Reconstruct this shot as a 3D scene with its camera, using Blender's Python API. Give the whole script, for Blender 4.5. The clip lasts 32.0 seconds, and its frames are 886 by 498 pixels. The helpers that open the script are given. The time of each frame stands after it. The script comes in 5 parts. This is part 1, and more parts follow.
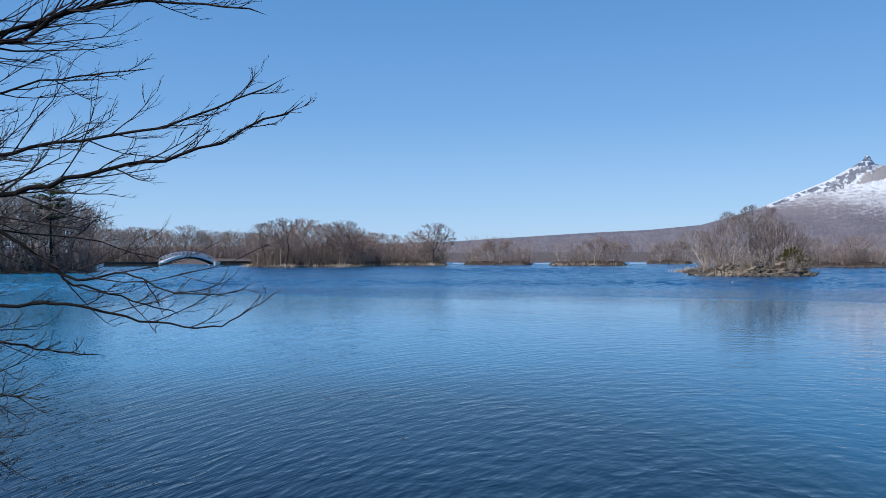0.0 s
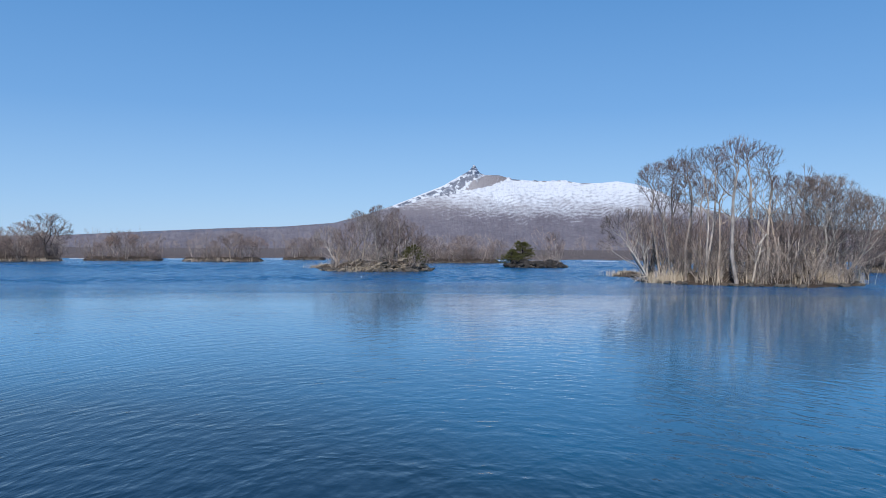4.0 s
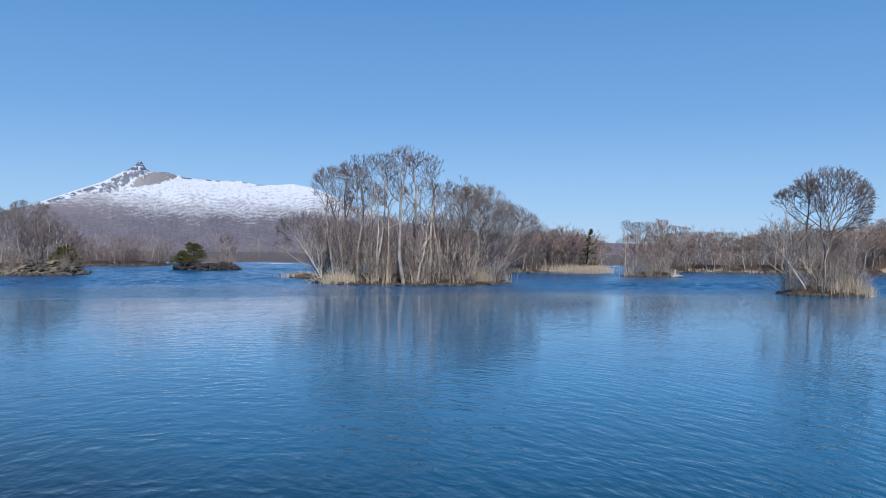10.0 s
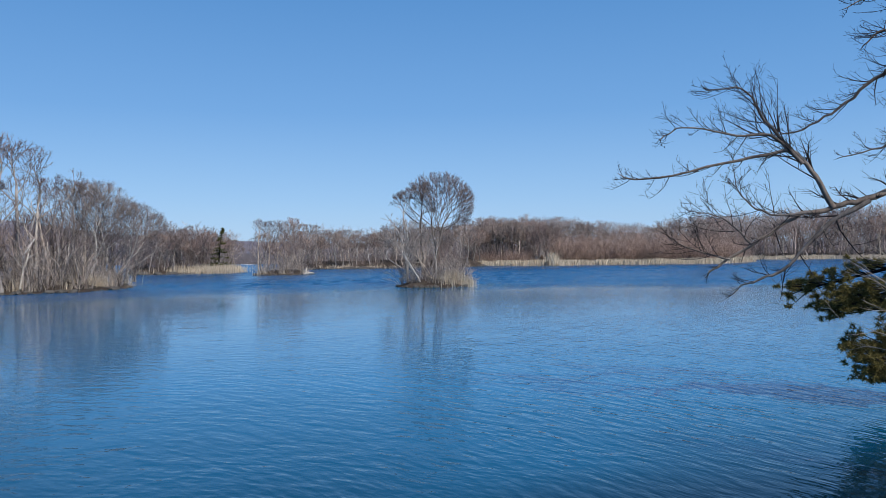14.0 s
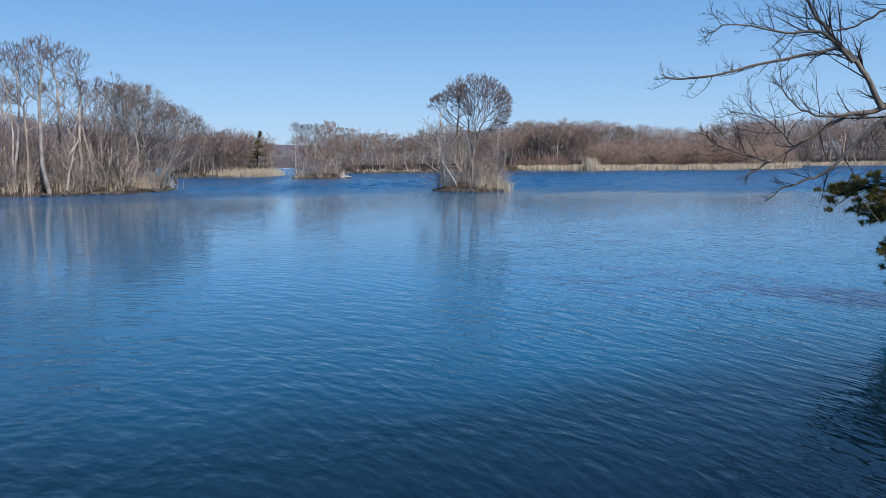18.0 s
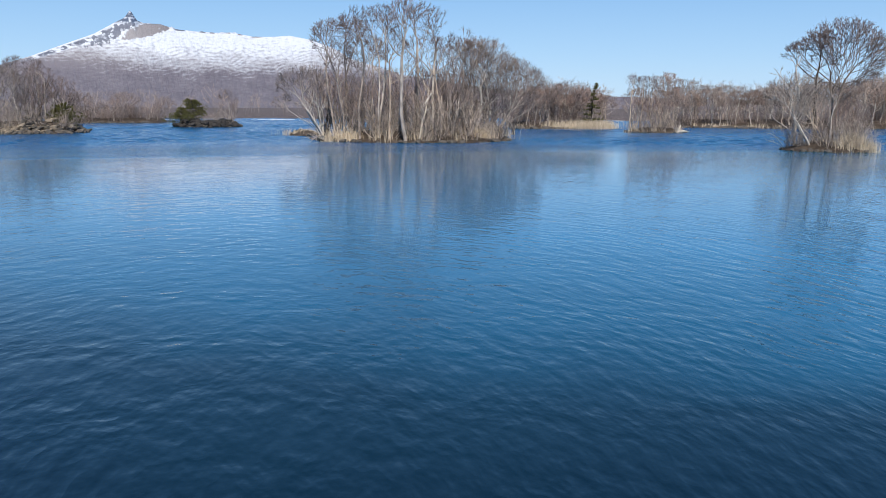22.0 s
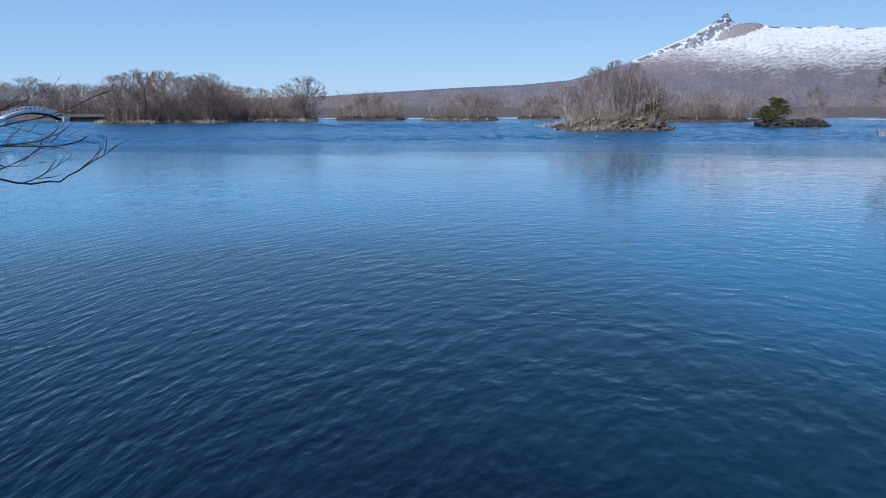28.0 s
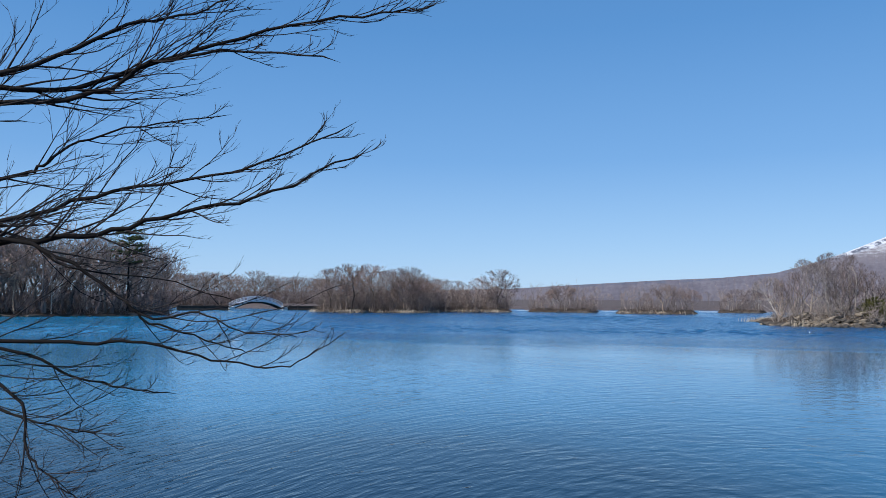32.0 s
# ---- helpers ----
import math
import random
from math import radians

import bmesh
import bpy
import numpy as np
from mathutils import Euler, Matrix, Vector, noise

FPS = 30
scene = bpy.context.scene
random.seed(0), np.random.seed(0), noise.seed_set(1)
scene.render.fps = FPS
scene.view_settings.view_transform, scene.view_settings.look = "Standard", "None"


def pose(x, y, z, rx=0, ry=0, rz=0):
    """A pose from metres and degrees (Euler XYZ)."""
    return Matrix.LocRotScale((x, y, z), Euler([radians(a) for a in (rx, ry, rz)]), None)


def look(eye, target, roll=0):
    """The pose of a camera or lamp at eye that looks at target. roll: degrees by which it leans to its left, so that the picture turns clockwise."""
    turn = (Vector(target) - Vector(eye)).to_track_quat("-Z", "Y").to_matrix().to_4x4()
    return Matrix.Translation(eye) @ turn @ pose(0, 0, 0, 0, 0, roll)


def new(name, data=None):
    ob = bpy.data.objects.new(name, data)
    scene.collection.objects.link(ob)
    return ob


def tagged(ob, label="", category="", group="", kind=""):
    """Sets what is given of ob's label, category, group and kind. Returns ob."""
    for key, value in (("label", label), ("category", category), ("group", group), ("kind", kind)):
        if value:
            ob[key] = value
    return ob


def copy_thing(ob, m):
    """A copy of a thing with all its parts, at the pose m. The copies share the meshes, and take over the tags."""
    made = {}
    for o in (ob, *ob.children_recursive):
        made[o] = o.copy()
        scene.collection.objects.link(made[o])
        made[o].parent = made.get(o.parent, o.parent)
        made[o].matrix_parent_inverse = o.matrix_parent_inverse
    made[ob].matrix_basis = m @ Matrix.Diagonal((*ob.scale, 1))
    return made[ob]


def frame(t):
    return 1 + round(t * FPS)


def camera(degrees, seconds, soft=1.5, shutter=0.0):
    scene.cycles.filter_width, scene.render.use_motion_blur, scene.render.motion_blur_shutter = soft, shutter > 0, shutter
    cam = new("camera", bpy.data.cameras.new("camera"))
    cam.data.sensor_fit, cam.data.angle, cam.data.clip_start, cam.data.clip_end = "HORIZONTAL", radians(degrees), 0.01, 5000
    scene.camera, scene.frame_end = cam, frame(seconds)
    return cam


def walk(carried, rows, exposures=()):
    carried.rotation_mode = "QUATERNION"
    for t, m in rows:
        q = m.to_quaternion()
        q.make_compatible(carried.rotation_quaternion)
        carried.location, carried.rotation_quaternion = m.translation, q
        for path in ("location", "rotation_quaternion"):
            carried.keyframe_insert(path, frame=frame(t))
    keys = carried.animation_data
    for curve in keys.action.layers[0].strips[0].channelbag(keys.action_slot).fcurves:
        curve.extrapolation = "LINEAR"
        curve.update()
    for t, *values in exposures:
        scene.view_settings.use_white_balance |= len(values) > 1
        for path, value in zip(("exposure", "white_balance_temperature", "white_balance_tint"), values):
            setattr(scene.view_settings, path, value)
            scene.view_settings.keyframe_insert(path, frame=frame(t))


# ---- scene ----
# ---- camera and walk ----
cam = camera(60.52, 32.0, soft=0.65)
# seconds, x, y, z, heading clockwise from +y, pitch, roll
ROWS = [
    (0, -0.059, -0.018, 2.406, -30.086, 0.380, -0.097),
    (0.5, -0.056, -0.015, 2.407, -27.119, 0.250, 0.027),
    (1, -0.048, -0.005, 2.407, -23.905, 0.111, 0.061),
    (1.5, -0.036, 0.001, 2.406, -20.699, -0.027, 0.207),
    (2, -0.029, 0.008, 2.404, -17.384, -0.120, 0.359),
    (2.5, -0.019, 0.020, 2.403, -13.855, -0.064, 0.303),
    (3, -0.014, 0.010, 2.389, -10.135, 0.018, 0.463),
    (3.5, 0.003, 0.002, 2.389, -6.504, 0.088, 0.467),
    (4, 0.018, 0.001, 2.381, -3.172, 0.137, 0.338),
    (4.5, 0.034, 0.008, 2.367, -0.336, 0.207, 0.220),
    (6.5, 0.080, 0.054, 2.344, 6.115, 0.546, 0.453),
    (7, 0.077, 0.066, 2.341, 7.173, 0.593, 0.585),
    (7.5, 0.074, 0.075, 2.337, 8.514, 0.511, 0.684),
    (8, 0.073, 0.085, 2.338, 10.186, 0.326, 0.680),
    (8.5, 0.069, 0.093, 2.343, 12.225, 0.184, 0.655),
    (9, 0.067, 0.109, 2.341, 14.762, 0.262, 0.453),
    (9.5, 0.066, 0.130, 2.338, 17.675, 0.382, 0.403),
    (10, 0.057, 0.144, 2.338, 20.956, 0.474, 0.453),
    (10.5, 0.051, 0.144, 2.341, 24.550, 0.402, 0.383),
    (11, 0.057, 0.130, 2.347, 28.147, 0.272, 0.197),
    (11.5, 0.073, 0.113, 2.373, 31.526, 0.139, -0.076),
    (12, 0.090, 0.087, 2.429, 34.775, 0.054, -0.233),
    (12.5, 0.105, 0.081, 2.435, 38.147, 0.007, -0.327),
    (13, 0.109, 0.071, 2.434, 41.643, 0.040, -0.520),
    (13.5, 0.113, 0.049, 2.441, 45.081, 0.137, -0.717),
    (14, 0.110, 0.016, 2.436, 48.087, 0.242, -0.759),
    (14.5, 0.099, -0.010, 2.435, 50.248, 0.359, -0.826),
    (16.5, 0.061, -0.078, 2.405, 51.081, -3.341, -1.046),
    (17, 0.041, -0.079, 2.400, 49.559, -4.736, -0.974),
    (17.5, 0.025, -0.093, 2.390, 47.612, -5.889, -0.836),
    (18, -0.000, -0.076, 2.384, 45.268, -6.897, -0.526),
    (18.5, -0.028, -0.069, 2.387, 42.384, -7.753, -0.399),
    (19, -0.041, -0.068, 2.388, 39.155, -8.588, -0.204),
    (19.5, -0.048, -0.080, 2.396, 35.680, -9.270, -0.097),
    (20, -0.050, -0.113, 2.449, 32.193, -9.718, 0.196),
    (20.5, -0.050, -0.120, 2.474, 28.886, -9.944, 0.363),
    (21, -0.047, -0.119, 2.479, 26.046, -10.127, 0.394),
    (21.5, -0.050, -0.113, 2.474, 23.573, -10.297, 0.394),
    (22, -0.050, -0.105, 2.468, 20.830, -10.375, 0.212),
    (22.5, -0.049, -0.086, 2.468, 17.796, -10.400, 0.089),
    (23, -0.050, -0.076, 2.470, 14.800, -10.354, 0.081),
    (23.5, -0.055, -0.065, 2.467, 11.826, -10.303, 0.002),
    (24, -0.059, -0.052, 2.461, 8.771, -10.330, -0.014),
    (24.5, -0.058, -0.033, 2.454, 5.685, -10.421, 0.019),
    (26.5, -0.042, 0.033, 2.411, -7.255, -10.914, 0.338),
    (27, -0.033, 0.041, 2.406, -11.619, -10.968, 0.076),
    (27.5, -0.027, 0.046, 2.393, -16.233, -10.766, -0.072),
    (28, -0.025, 0.045, 2.375, -20.618, -10.445, -0.101),
    (28.5, -0.035, 0.024, 2.374, -24.988, -9.871, -0.257),
    (29, -0.039, -0.006, 2.380, -28.926, -9.031, -0.129),
    (29.5, -0.056, -0.017, 2.384, -31.854, -8.022, 0.062),
    (30, -0.072, -0.015, 2.385, -33.615, -6.921, 0.274),
    (30.5, -0.084, -0.009, 2.382, -34.503, -5.283, 0.344),
    (31, -0.085, -0.009, 2.382, -35.052, -2.984, 0.351),
    (31.5, -0.082, -0.008, 2.387, -35.328, 0.463, 0.349),
    (32, -0.084, -0.009, 2.385, -34.927, 3.880, 0.401),
]
walk(cam, [(t, pose(x, y, z, 90 + p, 0, -h) @ pose(0, 0, 0, 0, 0, r)) for t, x, y, z, h, p, r in ROWS],
     exposures=[(0.0, 0.05, 6500, 10), (3.0, -0.01, 6400, 10), (8.0, -0.01, 6400, 10), (14.0, -0.03, 6400, 10), (17.0, 0.03, 6480, 10), (19.5, 0.10, 6750, 10),
                (22.0, 0.22, 6950, 10), (24.0, 0.12, 6850, 10), (26.5, 0.04, 6600, 10), (28.0, 0.06, 6450, 10), (30.0, 0.11, 6550, 10), (31.0, 0.14, 6550, 10), (32.0, 0.09, 6550, 10)])

# ---- world and sun ----
SUN_AZ, SUN_EL = -165.0, 42.0
world = bpy.data.worlds.new("world")
scene.world = world
world.use_nodes = True
wn = world.node_tree.nodes
sky = wn.new("ShaderNodeTexSky")
sky.sky_type = "NISHITA"
sky.sun_disc = False
sky.sun_elevation, sky.sun_rotation = radians(SUN_EL), radians(SUN_AZ)
sky.altitude, sky.air_density, sky.dust_density, sky.ozone_density = 150, 1.0, 0.3, 2.0
# the clear spring air: the physical sky, evened out by a deeper blue that pales towards the horizon
wl = world.node_tree.links
way = wn.new("ShaderNodeTexCoord")
height = wn.new("ShaderNodeSeparateXYZ")
wl.new(way.outputs["Generated"], height.inputs[0])
blue = wn.new("ShaderNodeValToRGB")
stops = ((0.0, (0.37, 0.60, 0.89)), (0.07, (0.275, 0.51, 0.85)), (0.18, (0.150, 0.372, 0.745)), (0.34, (0.083, 0.275, 0.628)), (0.55, (0.058, 0.20, 0.49)), (1.0, (0.032, 0.12, 0.35)))
while len(blue.color_ramp.elements) < len(stops):
    blue.color_ramp.elements.new(0.5)
for e, (at, colour) in zip(blue.color_ramp.elements, stops):
    e.position, e.color = at, (*colour, 1)
wl.new(height.outputs[2], blue.inputs["Fac"])
gain = wn.new("ShaderNodeVectorMath")
gain.operation = "SCALE"
gain.inputs["Scale"].default_value = 1 / 0.13
wl.new(blue.outputs["Color"], gain.inputs[0])
both = wn.new("ShaderNodeMix")
both.data_type = "RGBA"
both.inputs[0].default_value = 0.85
wl.new(sky.outputs["Color"], both.inputs[6])
wl.new(gain.outputs[0], both.inputs[7])
wn["Background"].inputs["Strength"].default_value = 0.13
wl.new(both.outputs[2], wn["Background"].inputs["Color"])
sun = new("sun", bpy.data.lights.new("sun", "SUN"))
sun.data.energy, sun.data.angle, sun.data.color = 3.6, radians(0.53), (1.0, 0.955, 0.89)
sa, se = radians(SUN_AZ), radians(SUN_EL)
sun.matrix_world = look((0, 0, 0), (-math.sin(sa) * math.cos(se), -math.cos(sa) * math.cos(se), -math.sin(se)))


# ---- materials ----
class Nodes:
    """A short hand for building a node material."""

    def __init__(self, name, rough=0.8, spec=0.3):
        self.m = bpy.data.materials.new(name)
        self.m.use_nodes = True
        self.t = self.m.node_tree
        self.b = self.t.nodes["Principled BSDF"]
        self.b.inputs["Roughness"].default_value = rough
        self.b.inputs["Specular IOR Level"].default_value = spec
        self.obj = self.node("ShaderNodeTexCoord").outputs["Object"]
        self.pos = self.node("ShaderNodeNewGeometry").outputs["Position"]
        self.rnd = self.node("ShaderNodeObjectInfo").outputs["Random"]
        self.isl = self.node("ShaderNodeNewGeometry").outputs["Random Per Island"]

    def node(self, kind, **sets):
        n = self.t.nodes.new(kind)
        for k, v in sets.items():
            setattr(n, k, v)
        return n

    def put(self, n, key, v):
        s = n.inputs[key]
        if isinstance(v, bpy.types.NodeSocket):
            self.t.links.new(v, s)
        else:
            s.default_value = v

    def noise(self, scale, vec=None, detail=4, rough=0.55, stretch=None, lac=2.0):
        n = self.node("ShaderNodeTexNoise")
        v = vec or self.obj
        if stretch:
            mp = self.node("ShaderNodeMapping")
            self.put(mp, "Vector", v)
            mp.inputs["Scale"].default_value = stretch
            v = mp.outputs["Vector"]
        self.put(n, "Vector", v)
        n.inputs["Scale"].default_value, n.inputs["Detail"].default_value, n.inputs["Roughness"].default_value = scale, detail, rough
        n.inputs["Lacunarity"].default_value = lac
        return n.outputs["Fac"]

    def ramp(self, fac, stops):
        n = self.node("ShaderNodeValToRGB")
        e = n.color_ramp.elements
        while len(e) < len(stops):
            e.new(0.5)
        for el, (p, c) in zip(e, stops):
            el.position, el.color = p, (*c, 1) if len(c) == 3 else c
        self.put(n, "Fac", fac)
        return n.outputs["Color"]

    def math(self, op, a, b=0.0, c=None):
        n = self.node("ShaderNodeMath", operation=op)
        for i, v in enumerate((a, b, c)):
            if v is not None:
                if isinstance(v, bpy.types.NodeSocket):
                    self.t.links.new(v, n.inputs[i])
                else:
                    n.inputs[i].default_value = v
        return n.outputs[0]

    def mix(self, fac, a, b, blend="MIX"):
        n = self.node("ShaderNodeMix", data_type="RGBA", blend_type=blend)
        for i, v in ((0, fac), (6, a), (7, b)):
            if isinstance(v, bpy.types.NodeSocket):
                self.t.links.new(v, n.inputs[i])
            else:
                n.inputs[i].default_value = v if i == 0 else (*v, 1)
        return n.outputs[2]

    def xyz(self, v):
        n = self.node("ShaderNodeSeparateXYZ")
        self.put(n, 0, v)
        return n.outputs

    def bump(self, h, strength=0.5, dist=0.02, prev=None):
        n = self.node("ShaderNodeBump")
        n.inputs["Strength"].default_value, n.inputs["Distance"].default_value = strength, dist
        self.put(n, "Height", h)
        if prev:
            self.put(n, "Normal", prev)
        return n.outputs["Normal"]

    def done(self, color=None, normal=None, rough=None):
        for key, v in (("Base Color", color), ("Normal", normal), ("Roughness", rough)):
            if v is not None:
                self.put(self.b, key, v)
        return self.m


def bark_material(name, dark, light, scale=6.0):
    n = Nodes(name, 0.9, 0.2)
    grain = n.noise(scale, stretch=(1, 1, 0.25), detail=6, rough=0.65)
    blotch = n.noise(1.1, detail=3)
    c = n.ramp(n.math("MULTIPLY_ADD", blotch, 0.6, n.math("MULTIPLY", grain, 0.55)), [(0.38, dark), (0.72, light)])
    tone = n.ramp(n.rnd, [(0.0, (0.40, 0.38, 0.38)), (0.35, (0.78, 0.76, 0.76)), (0.7, (1.05, 1.05, 1.05)), (1.0, (1.1, 0.98, 0.86))])
    return n.done(n.mix(1.0, c, tone, "MULTIPLY"), n.bump(grain, 0.6, 0.02))


def twig_material(name, a, b, from_tree_to_tree=False):
    n = Nodes(name, 0.85, 0.2)
    c = n.ramp(n.isl, [(0.0, a), (1.0, b)])
    if from_tree_to_tree:
        tone = n.ramp(n.rnd, [(0.0, (0.58, 0.57, 0.60)), (0.5, (0.92, 0.92, 0.92)), (1.0, (1.12, 0.98, 0.90))])
        c = n.mix(1.0, c, tone, "MULTIPLY")
    return n.done(c)


BARK_PALE = bark_material("pale_grey_bark", (0.22, 0.195, 0.172), (0.70, 0.63, 0.565))
BARK_GREY = bark_material("grey_brown_bark", (0.14, 0.118, 0.104), (0.60, 0.52, 0.455))
BARK_BROWN = bark_material("brown_bark", (0.045, 0.037, 0.034), (0.25, 0.21, 0.185))
TWIG_UMBER = twig_material("umber_twigs", (0.12, 0.092, 0.084), (0.44, 0.345, 0.305), True)
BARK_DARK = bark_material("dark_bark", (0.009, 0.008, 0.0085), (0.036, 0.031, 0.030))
BARK_NEAR = bark_material("lichen_grey_bark", (0.048, 0.040, 0.036), (0.31, 0.27, 0.245), 14.0)
TWIG_BROWN = twig_material("brown_twigs", (0.08, 0.062, 0.057), (0.50, 0.39, 0.35), True)
TWIG_RED = twig_material("red_brown_twigs", (0.19, 0.14, 0.12), (0.52, 0.40, 0.34), True)
TWIG_GREY = twig_material("grey_twigs", (0.09, 0.074, 0.066), (0.64, 0.54, 0.475), True)
TWIG_CAP = twig_material("dark_reddish_twigs", (0.085, 0.066, 0.062), (0.34, 0.262, 0.242), True)
TWIG_FAR = twig_material("mauve_grey_wood", (0.19, 0.15, 0.137), (0.56, 0.46, 0.41))
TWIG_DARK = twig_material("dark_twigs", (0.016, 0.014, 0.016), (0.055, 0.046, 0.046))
TWIG_STRAW = twig_material("pale_dry_stems", (0.25, 0.20, 0.15), (0.5, 0.42, 0.34))
REED = twig_material("dry_reed", (0.46, 0.37, 0.265), (0.80, 0.68, 0.52))
NEEDLES = twig_material("pine_needles", (0.058, 0.050, 0.016), (0.25, 0.195, 0.06))
NEEDLES_OLIVE = twig_material("olive_pine_needles", (0.045, 0.05, 0.016), (0.20, 0.19, 0.06))
NEEDLES_DARK = twig_material("dark_conifer_needles", (0.03, 0.05, 0.022), (0.13, 0.16, 0.06))
DRY_GRASS = twig_material("dry_grass", (0.42, 0.335, 0.24), (0.76, 0.64, 0.49))
SCRUB_GREY = twig_material("grey_brown_undergrowth", (0.07, 0.056, 0.051), (0.58, 0.485, 0.42))
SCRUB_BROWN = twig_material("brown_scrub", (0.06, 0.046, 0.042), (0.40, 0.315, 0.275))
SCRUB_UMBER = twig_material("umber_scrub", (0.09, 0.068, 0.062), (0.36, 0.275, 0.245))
WILLOW = twig_material("red_brown_willow", (0.20, 0.138, 0.112), (0.56, 0.405, 0.33))
DEADWOOD = bark_material("bleached_deadwood", (0.30, 0.28, 0.25), (0.58, 0.55, 0.50))


def rock_material(name, tone):
    n = Nodes(name, 0.85, 0.3)
    a = n.noise(3.0, n.pos, 6, 0.6)
    b = n.noise(22.0, n.pos, 5, 0.6)
    c = n.ramp(n.math("MULTIPLY_ADD", b, 0.35, n.math("MULTIPLY", a, 0.7)), [(0.35, tuple(0.30 * q for q in tone)), (0.55, tuple(0.75 * q for q in tone)), (0.75, tuple(1.35 * q for q in tone))])
    return n.done(c, n.bump(b, 0.7, 0.03))


def soil_material(name, dark, mid, light):
    n = Nodes(name, 0.95, 0.1)
    a = n.noise(0.9, n.pos, 5)
    b = n.noise(12.0, n.pos, 6, 0.7)
    c = n.ramp(n.math("MULTIPLY_ADD", b, 0.5, n.math("MULTIPLY", a, 0.5)), [(0.32, dark), (0.5, mid), (0.7, light)])
    return n.done(c, n.bump(b, 1.0, 0.06))


def concrete_material(name, dark, light):
    n = Nodes(name, 0.75, 0.3)
    a = n.noise(1.6, n.pos, 6, 0.6, (1, 1, 0.4))
    b = n.noise(30.0, n.pos, 3)
    return n.done(n.ramp(n.math("MULTIPLY_ADD", b, 0.3, n.math("MULTIPLY", a, 0.7)), [(0.3, dark), (0.7, light)]), n.bump(b, 0.3, 0.01))


def water_material():
    n = Nodes("lake_water", 0.06, 0.5)
    n.b.inputs["IOR"].default_value = 1.42
    # distance from and bearing round a point behind the bank
    p = n.xyz(n.pos)
    dx, dy = n.math("ADD", p[0], -3.0), n.math("ADD", p[1], 9.0)
    r = n.math("SQRT", n.math("ADD", n.math("MULTIPLY", dx, dx), n.math("MULTIPLY", dy, dy)))
    a = n.math("ARCTAN2", dx, dy)
    # the crests swing round towards the bank on both sides
    cy = n.math("ADD", p[1], 1.0)
    rc = n.math("SQRT", n.math("ADD", n.math("MULTIPLY", p[0], p[0]), n.math("MULTIPLY", cy, cy)))
    ac = n.math("ARCTAN2", p[0], cy)
    comb = n.node("ShaderNodeCombineXYZ")
    wander = n.math("MULTIPLY", n.math("ADD", n.noise(0.55, n.pos, 1, 0.5), -0.5), 0.9)
    n.put(comb, 0, n.math("ADD", wander, n.math("MULTIPLY", rc, n.math("MULTIPLY_ADD", n.math("MULTIPLY", ac, ac), n.math("MULTIPLY_ADD", ac, -0.2, 1.0), 1.0))))
    n.put(comb, 1, n.math("MULTIPLY", ac, 19.0))
    ring = comb.outputs[0]
    swell = n.noise(2.5, ring, 2, 0.45, (1, 0.62, 1))
    crest = n.math("SUBTRACT", 1.0, n.math("ABSOLUTE", n.math("MULTIPLY_ADD", n.noise(2.0, ring, 1, 0.45, (1, 0.6, 1)), 2.6, -1.3)))
    chop = n.math("SUBTRACT", 1.0, n.math("ABSOLUTE", n.math("MULTIPLY_ADD", n.noise(2.9, ring, 3, 0.55, (1, 0.5, 1)), 2.0, -1.0)))
    cross = n.noise(4.8, n.pos, 3, 0.55, (0.9, 1.0, 1))
    gust = n.ramp(n.noise(0.06, n.pos, 3, 0.5, (0.5, 1.6, 1)), [(0.38, (0.62,) * 3), (0.62, (1.0,) * 3)])
    # beyond the lee of the bank the wind ruffles the lake into short rough chop; the lee reaches less far to the west
    west = n.ramp(n.math("MULTIPLY_ADD", a, 0.5, 0.5), [(0.10, (1.4,) * 3), (0.30, (1.35,) * 3), (0.52, (1.0,) * 3)])
    line = n.math("MULTIPLY_ADD", n.noise(0.06, n.pos, 3, 0.5, (0.35, 1.8, 1)), 0.34, n.math("MULTIPLY", r, 0.01))
    # the ruffling, and the darker blue with it, fades towards the west
    bay = n.ramp(n.math("MULTIPLY", a, -1.0), [(0.74, (1,) * 3), (0.90, (0.25,) * 3)])
    ruffled = n.math("MULTIPLY", bay, n.ramp(line, [(0.68, (0,) * 3), (0.77, (1,) * 3)]))
    calm = n.ramp(n.math("MULTIPLY", r, 0.01), [(0.115, (0.24,) * 3), (0.15, (0.38,) * 3), (0.19, (0.24,) * 3), (0.26, (0.125,) * 3), (0.45, (0.10,) * 3), (0.54, (0.26,) * 3)])
    # the small ripples die away close under the bank
    fine = n.ramp(n.math("MULTIPLY", r, 0.01), [(0.17, (0.35,) * 3), (0.24, (0.9,) * 3), (0.38, (1.3,) * 3)])
    small = n.math("MULTIPLY", n.math("ADD", n.math("MULTIPLY", chop, 0.14), n.math("MULTIPLY", cross, 0.20)), fine)
    h = n.math("ADD", n.math("MULTIPLY", swell, 0.50), n.math("ADD", n.math("MULTIPLY", crest, 0.14), small))
    h = n.math("MULTIPLY", n.math("MULTIPLY", h, gust), n.math("MULTIPLY_ADD", calm, west, ruffled))
    rough = n.math("MULTIPLY_ADD", ruffled, n.math("MULTIPLY_ADD", cross, 0.3, 0.0), 0.02)
    # painted by distance: dark bed and weaker near reflection by the bank, blue farther out
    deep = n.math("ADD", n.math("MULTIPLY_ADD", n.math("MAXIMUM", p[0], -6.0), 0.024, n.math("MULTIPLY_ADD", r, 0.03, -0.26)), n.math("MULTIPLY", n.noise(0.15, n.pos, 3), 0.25))
